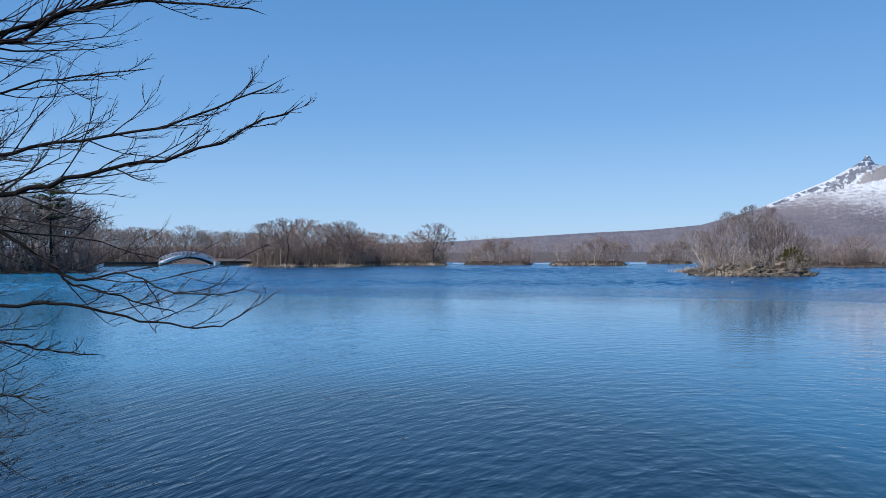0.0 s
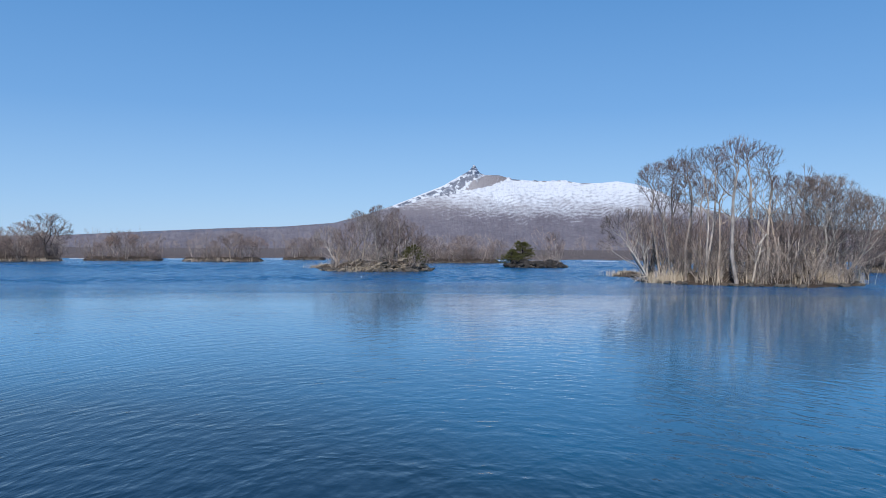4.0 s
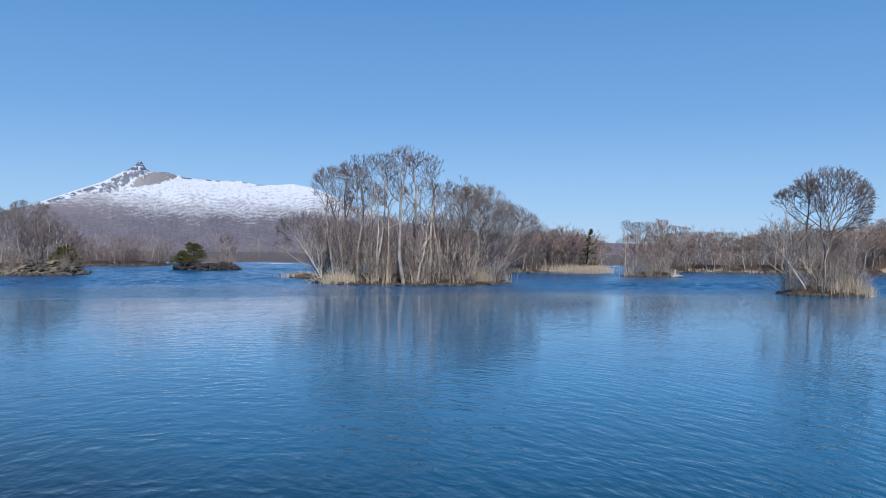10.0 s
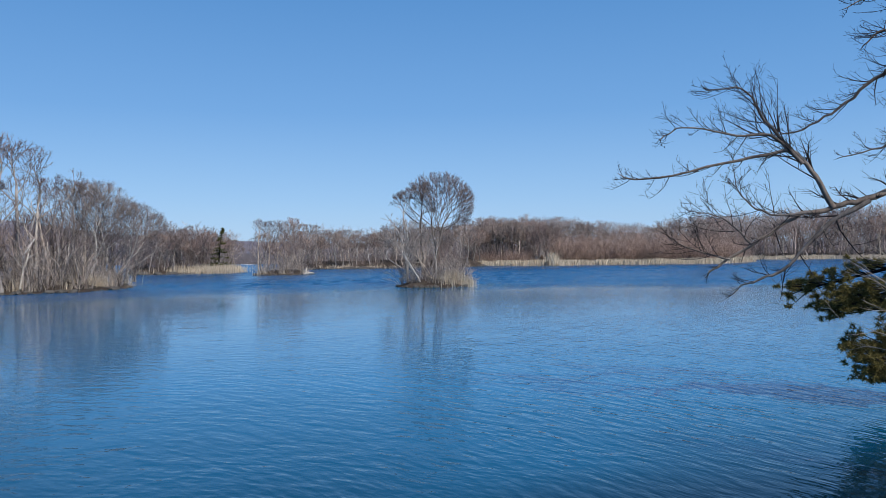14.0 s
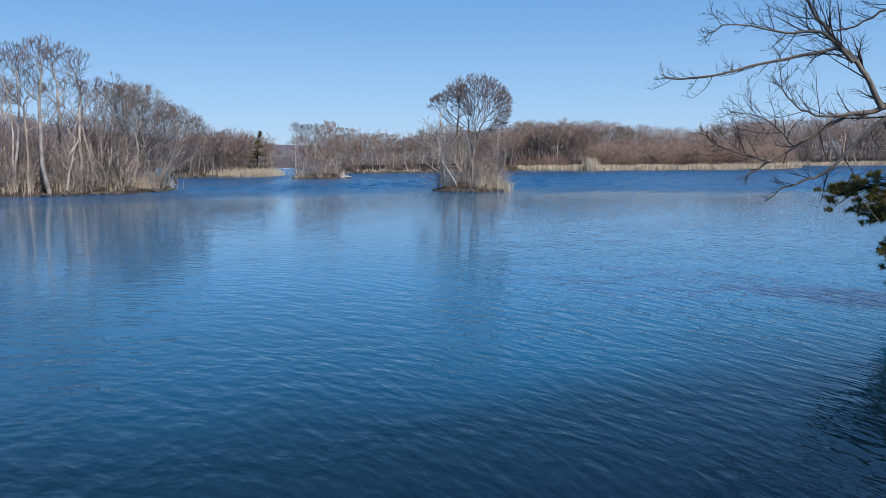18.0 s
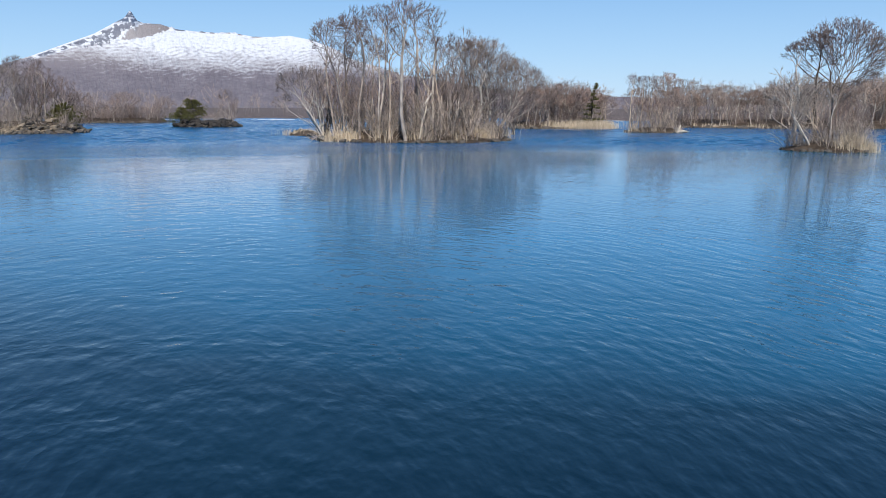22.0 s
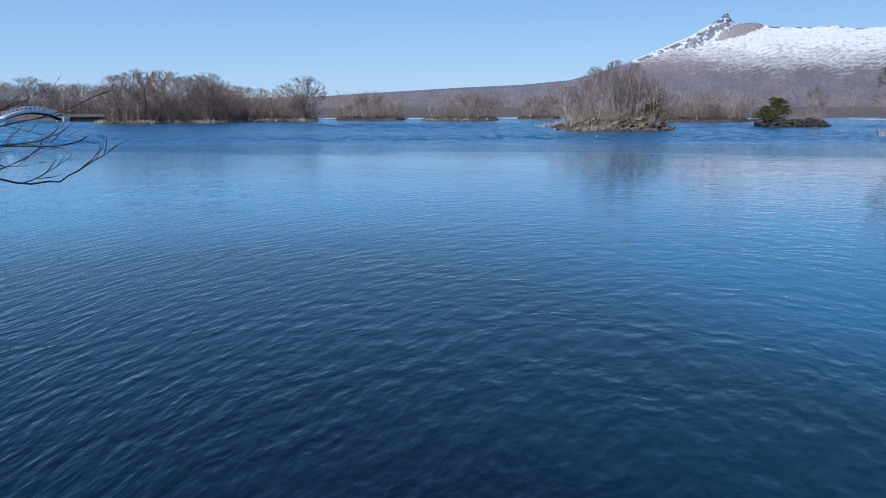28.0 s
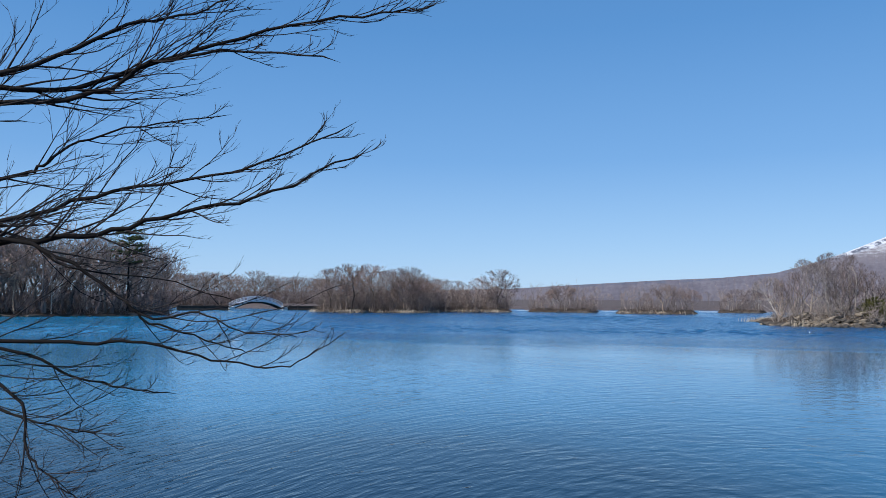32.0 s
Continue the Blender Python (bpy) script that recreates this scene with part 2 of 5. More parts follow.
    # further darkening of the colour close under the bank and nearby to the west
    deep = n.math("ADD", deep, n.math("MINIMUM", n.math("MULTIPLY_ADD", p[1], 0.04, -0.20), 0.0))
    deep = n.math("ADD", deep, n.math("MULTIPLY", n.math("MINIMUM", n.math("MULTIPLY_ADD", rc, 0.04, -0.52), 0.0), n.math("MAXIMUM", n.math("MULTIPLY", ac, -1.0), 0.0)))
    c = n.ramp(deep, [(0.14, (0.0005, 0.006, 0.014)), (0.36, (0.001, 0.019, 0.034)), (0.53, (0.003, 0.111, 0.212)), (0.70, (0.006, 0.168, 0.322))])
    # brighter sky reflection towards the west, painted into the water colour
    c = n.mix(n.ramp(n.math("MULTIPLY", ac, -0.5), [(0.16, (0,) * 3), (0.40, (1,) * 3)]), c, n.mix(1.0, c, (1.5, 1.45, 1.4), "MULTIPLY"))
    # darker reflection of the ruffled water put into its colour
    c = n.mix(ruffled, c, (0.002, 0.095, 0.235))
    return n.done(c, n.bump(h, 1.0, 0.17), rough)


def mountain_material():
    """Snow on the upper slopes, thinning downhill in contour-like drifts; bare rock on the horn and its shoulder; woods
    below, turned mauve by haze put into the colour.
    """
    n = Nodes("volcano_slope", 0.9, 0.1)
    p = n.xyz(n.pos)
    reach = n.math("SQRT", n.math("ADD", n.math("MULTIPLY", p[0], p[0]), n.math("MULTIPLY", p[1], p[1])))
    # bearing and angle of rise from the camera's place, in degrees; patches fit its view
    az = n.math("MULTIPLY", n.math("ARCTAN2", p[0], p[1]), 57.3)
    el = n.math("MULTIPLY", n.math("DIVIDE", p[2], reach), 57.3)
    comb = n.node("ShaderNodeCombineXYZ")
    n.put(comb, 0, az)
    n.put(comb, 1, el)
    face = comb.outputs[0]

    def step(v, a, b):
        return n.math("MULTIPLY", n.ramp(n.math("MULTIPLY_ADD", v, 1.0 / (b - a), -a / (b - a)), [(0.0, (0,) * 3), (1.0, (1,) * 3)]), 1.0)

    def streak_at(cx, cy, slope, long, wide, edge):
        """How far a place lies inside a long slanting patch with a ragged edge."""
        ca, sa2 = math.cos(slope), math.sin(slope)
        ux, uy = n.math("ADD", az, -cx), n.math("ADD", el, -cy)
        u = n.math("MULTIPLY", n.math("ADD", n.math("MULTIPLY", ux, ca), n.math("MULTIPLY", uy, sa2)), 1.0 / long)
        v = n.math("MULTIPLY", n.math("SUBTRACT", n.math("MULTIPLY", uy, ca), n.math("MULTIPLY", ux, sa2)), 1.0 / wide)
        q = n.math("ADD", n.math("ADD", n.math("MULTIPLY", u, u), n.math("MULTIPLY", v, v)), edge)
        return n.math("SUBTRACT", 1.0, step(q, 0.8, 1.1))
    big = n.noise(0.9, face, 4, 0.55, (0.6, 1.6, 1))
    drift = n.noise(4.2, face, 4, 0.6, (0.75, 1.7, 1))
    gully = n.noise(2.2, face, 4, 0.6, (1.4, 0.8, 1))
    grain = n.noise(17.0, face, 3, 0.6, (0.8, 1.5, 1))
    ragged = n.math("MULTIPLY", n.math("SUBTRACT", n.noise(2.6, face, 5, 0.68), 0.5), 3.6)
    # distance haze put into the base colours: lilac on woods, blue-grey on rock
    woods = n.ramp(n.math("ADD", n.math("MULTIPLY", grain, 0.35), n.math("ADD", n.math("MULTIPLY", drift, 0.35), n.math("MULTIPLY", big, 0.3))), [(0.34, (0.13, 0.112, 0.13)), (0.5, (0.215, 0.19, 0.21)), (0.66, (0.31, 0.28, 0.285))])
    rock = n.ramp(grain, [(0.35, (0.10, 0.115, 0.155)), (0.65, (0.23, 0.235, 0.27))])
    # cover of snow: full on the dome, broken by drifts lower down, thin on the west flank but for the crest
    west = n.math("SUBTRACT", 1.0, step(az, -4.2, 0.6))
    crest = step(n.math("MULTIPLY_ADD", ragged, 60.0, reach), 3500, 3680)
    cover = n.math("MULTIPLY_ADD", el, 0.80, -2.30)
    cover = n.math("ADD", cover, n.math("MULTIPLY", n.math("SUBTRACT", big, 0.5), 1.5))
    cover = n.math("ADD", cover, n.math("MULTIPLY", n.math("SUBTRACT", drift, 0.5), 1.9))
    cover = n.math("ADD", cover, n.math("MULTIPLY", n.math("SUBTRACT", gully, 0.5), 0.35))
    cover = n.math("ADD", cover, n.math("MULTIPLY", n.math("SUBTRACT", grain, 0.5), 1.0))
    cover = n.math("SUBTRACT", cover, n.math("MULTIPLY", west, 0.55))
    # wind-packed terraces winding across the lower snow, and the bare gullies between them
    wind = n.math("ADD", n.math("MULTIPLY_ADD", el, 27.0, n.math("MULTIPLY", az, -2.2)), n.math("MULTIPLY", n.noise(0.42, face, 2, 0.5), 34.0))
    terrace = n.math("MULTIPLY", n.math("SINE", wind), n.math("MULTIPLY", step(n.noise(0.8, face, 2, 0.5), 0.40, 0.60), n.math("SUBTRACT", 1.0, step(el, 4.3, 5.0))))
    cover = n.math("MULTIPLY_ADD", terrace, 0.24, cover)
    cover = n.math("ADD", cover, n.math("MULTIPLY", n.math("MULTIPLY", west, crest), n.math("MULTIPLY", step(az, -8.0, -5.5), 2.0)))
    snow = step(cover, -0.30, 1.15)
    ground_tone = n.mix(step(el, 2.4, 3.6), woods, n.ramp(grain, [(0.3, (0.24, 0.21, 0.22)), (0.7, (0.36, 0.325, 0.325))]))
    white = n.ramp(n.math("MULTIPLY_ADD", terrace, 0.04, n.math("MULTIPLY_ADD", drift, 0.6, n.math("MULTIPLY", gully, 0.4))), [(0.36, (0.60, 0.62, 0.67)), (0.50, (0.83, 0.845, 0.87))])
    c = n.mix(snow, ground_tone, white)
    # dark ribs across the snow of the west crest
    rib = n.noise(1.7, face, 5, 0.62, (0.8, 1.7, 1))
    k = n.math("MULTIPLY", n.math("MULTIPLY", west, crest), n.math("MULTIPLY", step(rib, 0.47, 0.53), n.math("SUBTRACT", 1.0, step(reach, 3830, 3930))))
    c = n.mix(k, c, rock)
    # dark rock band under the horn, and the brown bare shoulder below and east of it
    c = n.mix(n.math("MULTIPLY", streak_at(-2.0, 5.05, 0.50, 1.7, 0.36, n.math("MULTIPLY_ADD", ragged, 2.6, 0.25)), 0.9), c, rock)
    c = n.mix(streak_at(0.15, 5.32, 0.30, 1.75, 0.42, n.math("MULTIPLY", ragged, 1.1)), c, n.ramp(n.math("MULTIPLY_ADD", az, -0.09, n.math("MULTIPLY", grain, 0.9)), [(0.25, (0.235, 0.205, 0.20)), (0.62, (0.43, 0.40, 0.395))]))
    # crags along the rim of the dome, and the horn
    rim = n.math("MULTIPLY", n.math("MULTIPLY", step(reach, 3930, 3960), step(az, 1.7, 2.0)), n.math("MULTIPLY", n.math("SUBTRACT", 1.0, step(az, 7.4, 8.0)), step(n.noise(1.5, face, 4, 0.55, (1, 0.6, 1)), 0.47, 0.53)))
    c = n.mix(rim, c, n.mix(step(az, 3.8, 4.6), (0.17, 0.18, 0.22), (0.33, 0.295, 0.30)))
    horn = step(el, 5.62, 5.85)
    c = n.mix(horn, c, n.mix(step(n.noise(5.0, face, 3, 0.6, (1, 1.4, 1)), 0.52, 0.58), (0.14, 0.165, 0.22), (0.66, 0.69, 0.74)))
    return n.done(c, n.bump(gully, 0.5, 25.0))


ROCK, TAN_ROCK = rock_material("weathered_rock", (0.15, 0.13, 0.11)), rock_material("tan_weathered_rock", (0.34, 0.275, 0.205))
DARK_ROCK = rock_material("dark_brown_rock", (0.06, 0.054, 0.05))
BOULDER = rock_material("tan_boulder", (0.50, 0.40, 0.27))
SOIL = soil_material("leaf_litter_soil", (0.03, 0.024, 0.02), (0.075, 0.057, 0.045), (0.19, 0.15, 0.108))
HEATH = soil_material("heath_and_leaf_litter", (0.08, 0.063, 0.059), (0.15, 0.122, 0.115), (0.25, 0.207, 0.19))
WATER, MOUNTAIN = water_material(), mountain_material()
PAINT = concrete_material("weathered_pale_paint", (0.60, 0.61, 0.62), (0.82, 0.825, 0.83))
CONCRETE = concrete_material("pale_concrete", (0.66, 0.65, 0.62), (0.85, 0.84, 0.80))
# near-black tone of the causeway walls; on the soffit it stands in for shade
DARK_WALL_SOFFIT = concrete_material("dark_wall_and_soffit", (0.012, 0.011, 0.010), (0.05, 0.045, 0.042))
ICE = concrete_material("late_ice", (0.62, 0.66, 0.70), (0.82, 0.85, 0.88))
BUOY = concrete_material("buoy_plastic", (0.75, 0.72, 0.70), (0.85, 0.83, 0.80))


# ---- building helpers ----
def polar(az, d, z=0.0):
    """A place by its bearing clockwise from +y in degrees, its distance and its height."""
    return Vector((d * math.sin(radians(az)), d * math.cos(radians(az)), z))


def ray_place(az, el, d):
    """A place d metres off at a bearing and an angle above the eye's level."""
    return polar(az, d, 2.4 + d * math.tan(radians(el)))


def mesh_of(name, verts, faces, material, smooth=True):
    me = bpy.data.meshes.new(name)
    me.from_pydata([tuple(v) for v in verts], [], faces)
    me.materials.append(material)
    if smooth:
        me.polygons.foreach_set("use_smooth", [True] * len(me.polygons))
    me.update()
    return me


def part_mesh(name, me, parent, label="", m=None):
    ob = new(name, me)
    ob.parent = parent
    if m is not None:
        ob.matrix_basis = m
    return tagged(ob, label=label)


def part(name, bm, material, parent, label=""):
    me = bpy.data.meshes.new(name)
    bm.to_mesh(me)
    bm.free()
    me.materials.append(material)
    return part_mesh(name, me, parent, label)


def box(bm, x0, y0, z0, x1, y1, z1, bevel=0.0):
    r = bmesh.ops.create_cube(bm, size=1.0, matrix=Matrix.LocRotScale(((x0 + x1) / 2, (y0 + y1) / 2, (z0 + z1) / 2), None, (x1 - x0, y1 - y0, z1 - z0)))
    if bevel:
        edges = {e for v in r["verts"] for e in v.link_edges}
        bmesh.ops.bevel(bm, geom=list(edges), offset=bevel, segments=1, affect="EDGES")


class Tubes:
    """Collects tapering tubes along polylines into one mesh."""

    def __init__(self):
        self.v, self.f = [], []

    def add(self, pts, radii, sides):
        base = len(self.v)
        n = len(pts)
        for i, p in enumerate(pts):
            d = (pts[min(i + 1, n - 1)] - pts[max(i - 1, 0)]).normalized()
            u = d.cross(Vector((0.31, 0.17, 0.93)) if abs(d.z) < 0.9 else Vector((1, 0, 0))).normalized()
            w = d.cross(u)
            if i == n - 1:
                self.v.append(p)
                break
            for k in range(sides):
                a = 2 * math.pi * k / sides
                self.v.append(p + (u * math.cos(a) + w * math.sin(a)) * radii[i])
        for i in range(n - 2):
            for k in range(sides):
                k2 = (k + 1) % sides
                self.f.append((base + i * sides + k, base + i * sides + k2, base + (i + 1) * sides + k2, base + (i + 1) * sides + k))
        tip, last = len(self.v) - 1, base + (n - 2) * sides
        for k in range(sides):
            self.f.append((last + k, last + (k + 1) % sides, tip))

    def blade(self, p, q, w, rng):
        """A fine twig: a sliver that tapers from p to q."""
        u = (q - p).cross(Vector((rng.gauss(0, 1), rng.gauss(0, 1), rng.gauss(0, 1)))).normalized() * w
        k = len(self.v)
        self.v += [p - u, p + u, q]
        self.f.append((k, k + 1, k + 2))

    def spray(self, p, d, long, w, rng, forks=2):
        """A twig with side twigs."""
        q = p + d * long
        self.blade(p, q, w, rng)
        for _ in range(forks):
            a = p.lerp(q, rng.uniform(0.25, 0.85))
            self.blade(a, a + aside(d, rng.uniform(0.35, 0.9), rng) * long * rng.uniform(0.35, 0.7), w * 0.75, rng)

    def mesh(self, name, material):
        return mesh_of(name, self.v, self.f, material)


def aside(d, angle, rng):
    """The direction d turned by an angle towards a random side."""
    o = Vector((rng.gauss(0, 1), rng.gauss(0, 1), rng.gauss(0, 1)))
    o = (o - d * o.dot(d)).normalized()
    return (d * math.cos(angle) + o * math.sin(angle)).normalized()


def stem(rng, p, d, length, segs, wander, lift):
    pts = [p.copy()]
    for _ in range(segs):
        d = (d + Vector((rng.gauss(0, wander), rng.gauss(0, wander), rng.gauss(0, wander * 0.7) + lift))).normalized()
        pts.append(pts[-1] + d * (length / segs))
    return pts


def along(pts, u):
    k = min(int(u * (len(pts) - 1)), len(pts) - 2)
    f = u * (len(pts) - 1) - k
    return pts[k].lerp(pts[k + 1], f), (pts[k + 1] - pts[k]).normalized()


def grow(wood, twigs, rng, pts, r0, length, level, kids, spread, lift, sides=(7, 5, 4, 3, 3), thin=0.005, first=0.3, shrink=(0.55, 0.5, 0.5, 0.5)):
    """Adds the limb along pts and all that grows from it. kids: how many grow from each limb, level by level."""
    n = len(pts)
    r1 = max(r0 * (0.22 if level else 0.18), thin * 0.5)
    radii = [r0 + (r1 - r0) * (i / (n - 1)) ** (0.8 if level else 0.9) for i in range(n)]
    (wood if level < 2 else twigs).add(pts, radii, sides[level])
    if level >= len(kids):
        return
    for k in range(kids[level]):
        u = first + (0.98 - first) * ((k + rng.random()) / kids[level])
        p, d = along(pts, u)
        r = max((r0 + (r1 - r0) * u) * (0.62 if level == 0 else 0.55), thin * 0.6)
        reach = length * shrink[level] * rng.uniform(0.65, 1.2) * (1.15 - 0.55 * u)
        nd = aside(d, rng.uniform(*spread[level]), rng)
        if nd.z < -0.25:
            nd.z *= -0.4
            nd.normalize()
        segs = 1 if level + 1 >= len(kids) and level >= 1 else (6, 5, 4, 2, 2)[level + 1]
        sub = stem(rng, p, nd, reach, segs, (0.10, 0.17, 0.2, 0.2, 0.2)[level + 1], lift[min(level + 1, len(lift) - 1)])
        grow(wood, twigs, rng, sub, r, reach, level + 1, kids, spread, lift, sides, thin, 0.25, shrink)


def exit_of(p, d, hull):
    """How far it is from p along d to the far side of an ellipsoid hull, or 0 where the way misses it."""
    cx, cy, cz, rx, ry, rz = hull
    a = Vector(((p.x - cx) / rx, (p.y - cy) / ry, (p.z - cz) / rz))
    b = Vector((d.x / rx, d.y / ry, d.z / rz))
    k, h, c = b.dot(b), a.dot(b), a.dot(a) - 1.0
    q = h * h - k * c
    return (-h + math.sqrt(q)) / k if q > 0 else 0.0


def fan(rng, wood, twigs, p, d, r, level, top, hull, thin, twig_len, sides, lift=0.09, side_shoots=0.75):
    """A limb that forks again and again, each fork opening like a fan, until its twigs reach the hull of the crown."""
    t = exit_of(p, d, hull)
    if t < 0.12 or level >= top:
        for _ in range(2):
            twigs.spray(p, aside(d, rng.uniform(0.05, 0.5), rng), twig_len * rng.uniform(0.4, 1.0), thin * 0.8, rng, 1)
        return
    left = top - level
    share = 1.0 / (0.35 + 0.65 * left)
    L = t * share * rng.uniform(0.8, 1.15) if left > 1 else t * rng.uniform(0.75, 1.02)
    L = max(L, 0.15)
    line = stem(rng, p, d, L, 4 if level < 2 else 3 if level < 4 else 2, 0.11, 0.025)
    r1 = max(r * 0.74, thin)
    n = len(line) - 1
    (wood if level < 3 else twigs).add(line + [line[-1] + (line[-1] - line[-2]) * 0.04], [r + (r1 - r) * i / n for i in range(n + 1)] + [r1], sides[0] if level == 0 else sides[1] if level < 3 else sides[2])
    e = (line[-1] - line[-2]).normalized()
    o = Vector((rng.gauss(0, 1), rng.gauss(0, 1), rng.gauss(0, 0.5)))
    o = (o - e * o.dot(e)).normalized()
    forks = [(o, rng.uniform(0.22, 0.55), 0.80), (-o, rng.uniform(0.35, 0.75), 0.68)]
    if rng.random() < (0.6 if level < 2 else 0.3):
        forks.append((e.cross(o), rng.uniform(0.3, 0.8), 0.6))
    for side, turn, part_of in forks:
        nd = (e * math.cos(turn) + side * math.sin(turn) + Vector((0, 0, lift))).normalized()
        fan(rng, wood, twigs, line[-1], nd, max(r1 * part_of, thin), level + 1, top, hull, thin, twig_len, sides, lift, side_shoots)
    shoots = side_shoots if level else side_shoots * 0.5
    for _ in range(int(shoots) + (rng.random() < shoots % 1)):
        q, dd = along(line, rng.uniform(0.3, 0.9))
        fan(rng, wood, twigs, q, aside(dd, rng.uniform(0.5, 1.0), rng), max(r1 * 0.45, thin), level + 2, top, hull, thin, twig_len, sides, lift, side_shoots)


def tree_shape(seed, blobs, fork, stems, lean, thin, twig_len, top, sides, girth=1.0):
    """Trunks with limbs that reach into each part of the crown and open there. blobs: centre and half sizes."""
    rng = random.Random(seed)
    wood, twigs = Tubes(), Tubes()
    first = blobs[0]
    if stems > 2:
        # many stems from one stool
        for k in range(stems):
            a, tilt = 6.283 * (k + rng.random() * 0.7) / stems, lean * rng.uniform(0.35, 1.3)
            p = Vector((rng.gauss(0, 0.16), rng.gauss(0, 0.16), -0.3))
            d = Vector((math.cos(a) * tilt, math.sin(a) * tilt, 1)).normalized()
            low = stem(rng, p, d, fork * rng.uniform(0.5, 1.0) + 0.3, 4, 0.08, 0.03)
            r = 0.10 * girth * rng.uniform(0.5, 1.15)
            wood.add(low + [low[-1] + d * 0.02], [r * (1.25 - 0.06 * i) for i in range(6)], sides[0])
            hull = blobs[k % len(blobs)]
            fan(rng, wood, twigs, low[-1], (low[-1] - low[-2]).normalized(), r, 1, top, hull, thin, twig_len, sides)
        return wood, twigs
    for s in range(stems):
        a = rng.uniform(0, 6.3)
        base = Vector((math.cos(a) * 0.25 * (stems > 1), math.sin(a) * 0.25 * (stems > 1), -0.3))
        goal = Vector((first[0] + rng.gauss(0, 0.25), first[1] + rng.gauss(0, 0.25), max(fork, first[2] - first[5] * 0.85)))
        bend = Vector((rng.gauss(0, lean), rng.gauss(0, lean), 0)) * goal.z
        sway = Vector((rng.gauss(0, lean), rng.gauss(0, lean), 0)) * goal.z * 0.12
        line = [base.lerp(goal, u) + bend * (u * (1 - u)) + sway * math.sin(6.283 * u) + Vector((rng.gauss(0, 0.04), rng.gauss(0, 0.04), 0)) * (u > 0) for u in (0, 0.14, 0.28, 0.42, 0.56, 0.7, 0.85, 1.0)]
        r0 = 0.017 * girth * (first[2] + first[5]) * (1.0 if s == 0 else 0.8)
        wood.add(line + [line[-1] + Vector((0, 0, 0.03))], [r0 * (1.15 - 0.07 * i) for i in range(8)] + [r0 * 0.6], sides[0])
        fan(rng, wood, twigs, line[-1], (line[-1] - line[-2]).normalized(), r0 * 0.62, 0, top, first, thin, twig_len, sides)
        for k in range(4):
            p, dd = along(line, rng.uniform(0.62, 0.98))
            nd = aside(dd, rng.uniform(0.6, 1.1), rng)
            if exit_of(p, nd, first) > 0.6:
                fan(rng, wood, twigs, p, nd, r0 * 0.36, 1, top, first, thin, twig_len, sides, 0.05)
        for hull in blobs[1:] if s == 0 else ():
            c = Vector(hull[:3])
            off = math.hypot(c.x - goal.x, c.y - goal.y)
            low = min(max(c.z - hull[5] * 0.6 - 0.8 * off, 0.3 * goal.z), goal.z)
            p, dd = along(line, min(0.98, max(0.2, low / goal.z)))
            aim = c - Vector((0, 0, hull[5] * 0.8))
            mid = p.lerp(aim, 0.5) + Vector((rng.gauss(0, 0.15), rng.gauss(0, 0.15), -0.12 * off))
            limb = [p, p.lerp(mid, 0.5) + Vector((0, 0, -0.04 * off)), mid, mid.lerp(aim, 0.55), aim]
            r = r0 * 0.42
            wood.add(limb + [aim + Vector((0, 0, 0.02))], [r, r * 0.94, r * 0.86, r * 0.78, r * 0.7, r * 0.6], sides[1])
            fan(rng, wood, twigs, aim, ((aim - mid).normalized() + Vector((0, 0, 0.4))).normalized(), r * 0.7, 1, top, hull, thin, twig_len, sides)
    return wood, twigs


def bare_tree(seed, height, blobs, fork, stems, bark, twig, label, thin=0.014, twig_len=0.42, sides=(7, 5, 3), lean=0.10, top=6, girth=1.0):
    """A leafless tree at the origin: trunk and limbs, and a crown of twigs."""
    wood, twigs = tree_shape(seed, blobs, fork, stems, lean, thin, twig_len, top, sides, girth)
    thing = new("bare_tree")
    tagged(thing, label=label, category="tree")
    part_mesh("trunk", wood.mesh("trunk", bark), thing)
    tagged(part_mesh("crown", twigs.mesh("crown", twig), thing, "bare twigs"), kind="stuff")
    return thing


def stand(x, y, z, turn, scale, tall=1.0):
    return Matrix.Translation((x, y, z)) @ Matrix.Rotation(turn, 4, "Z") @ Matrix.Diagonal((scale, scale, scale * tall, 1))


def tiled(name, parts_vf, transforms, material, smooth=True):
    """One mesh of many copies of small meshes, each at its own transform."""
    vs, fs, base = [], [], 0
    arrays = [(np.array([tuple(v) for v in vv]), ff) for vv, ff in parts_vf]
    for k, m in enumerate(transforms):
        v, ff = arrays[k % len(arrays)]
        mm = np.array(m)
        vs.append(v @ mm[:3, :3].T + mm[:3, 3])
        fs.extend([tuple(i + base for i in q) for q in ff])
        base += len(v)
    return mesh_of(name, np.concatenate(vs), fs, material, smooth)


# ---- ground, water, mountain ----
def smooth(a, b, x):
    t = min(1.0, max(0.0, (x - a) / (b - a)))
    return t * t * (3 - 2 * t)


def shore_y(x):
    return 0.9 + 0.04 * max(0.0, x - 4.0) + 0.10 * max(0.0, -x - 6.0)


def ground_height(x, y):
    d = math.hypot(x, y)
    bank = 0.85 * smooth(0.0, 1.6, shore_y(x) - y) - 1.4 * smooth(0.0, 2.5, y - shore_y(x))
    az = math.degrees(math.atan2(x, y))
    edge = 205 + 14 * math.sin(az * 0.31) + 9 * math.sin(az * 0.83 + 1)
    far = -1.4 + 2.6 * smooth(edge, edge + 14, d) + 3.5 * smooth(300, 1200, d)
    return max(bank, far) + 0.05 * noise.noise((x * 0.6, y * 0.6, 0))


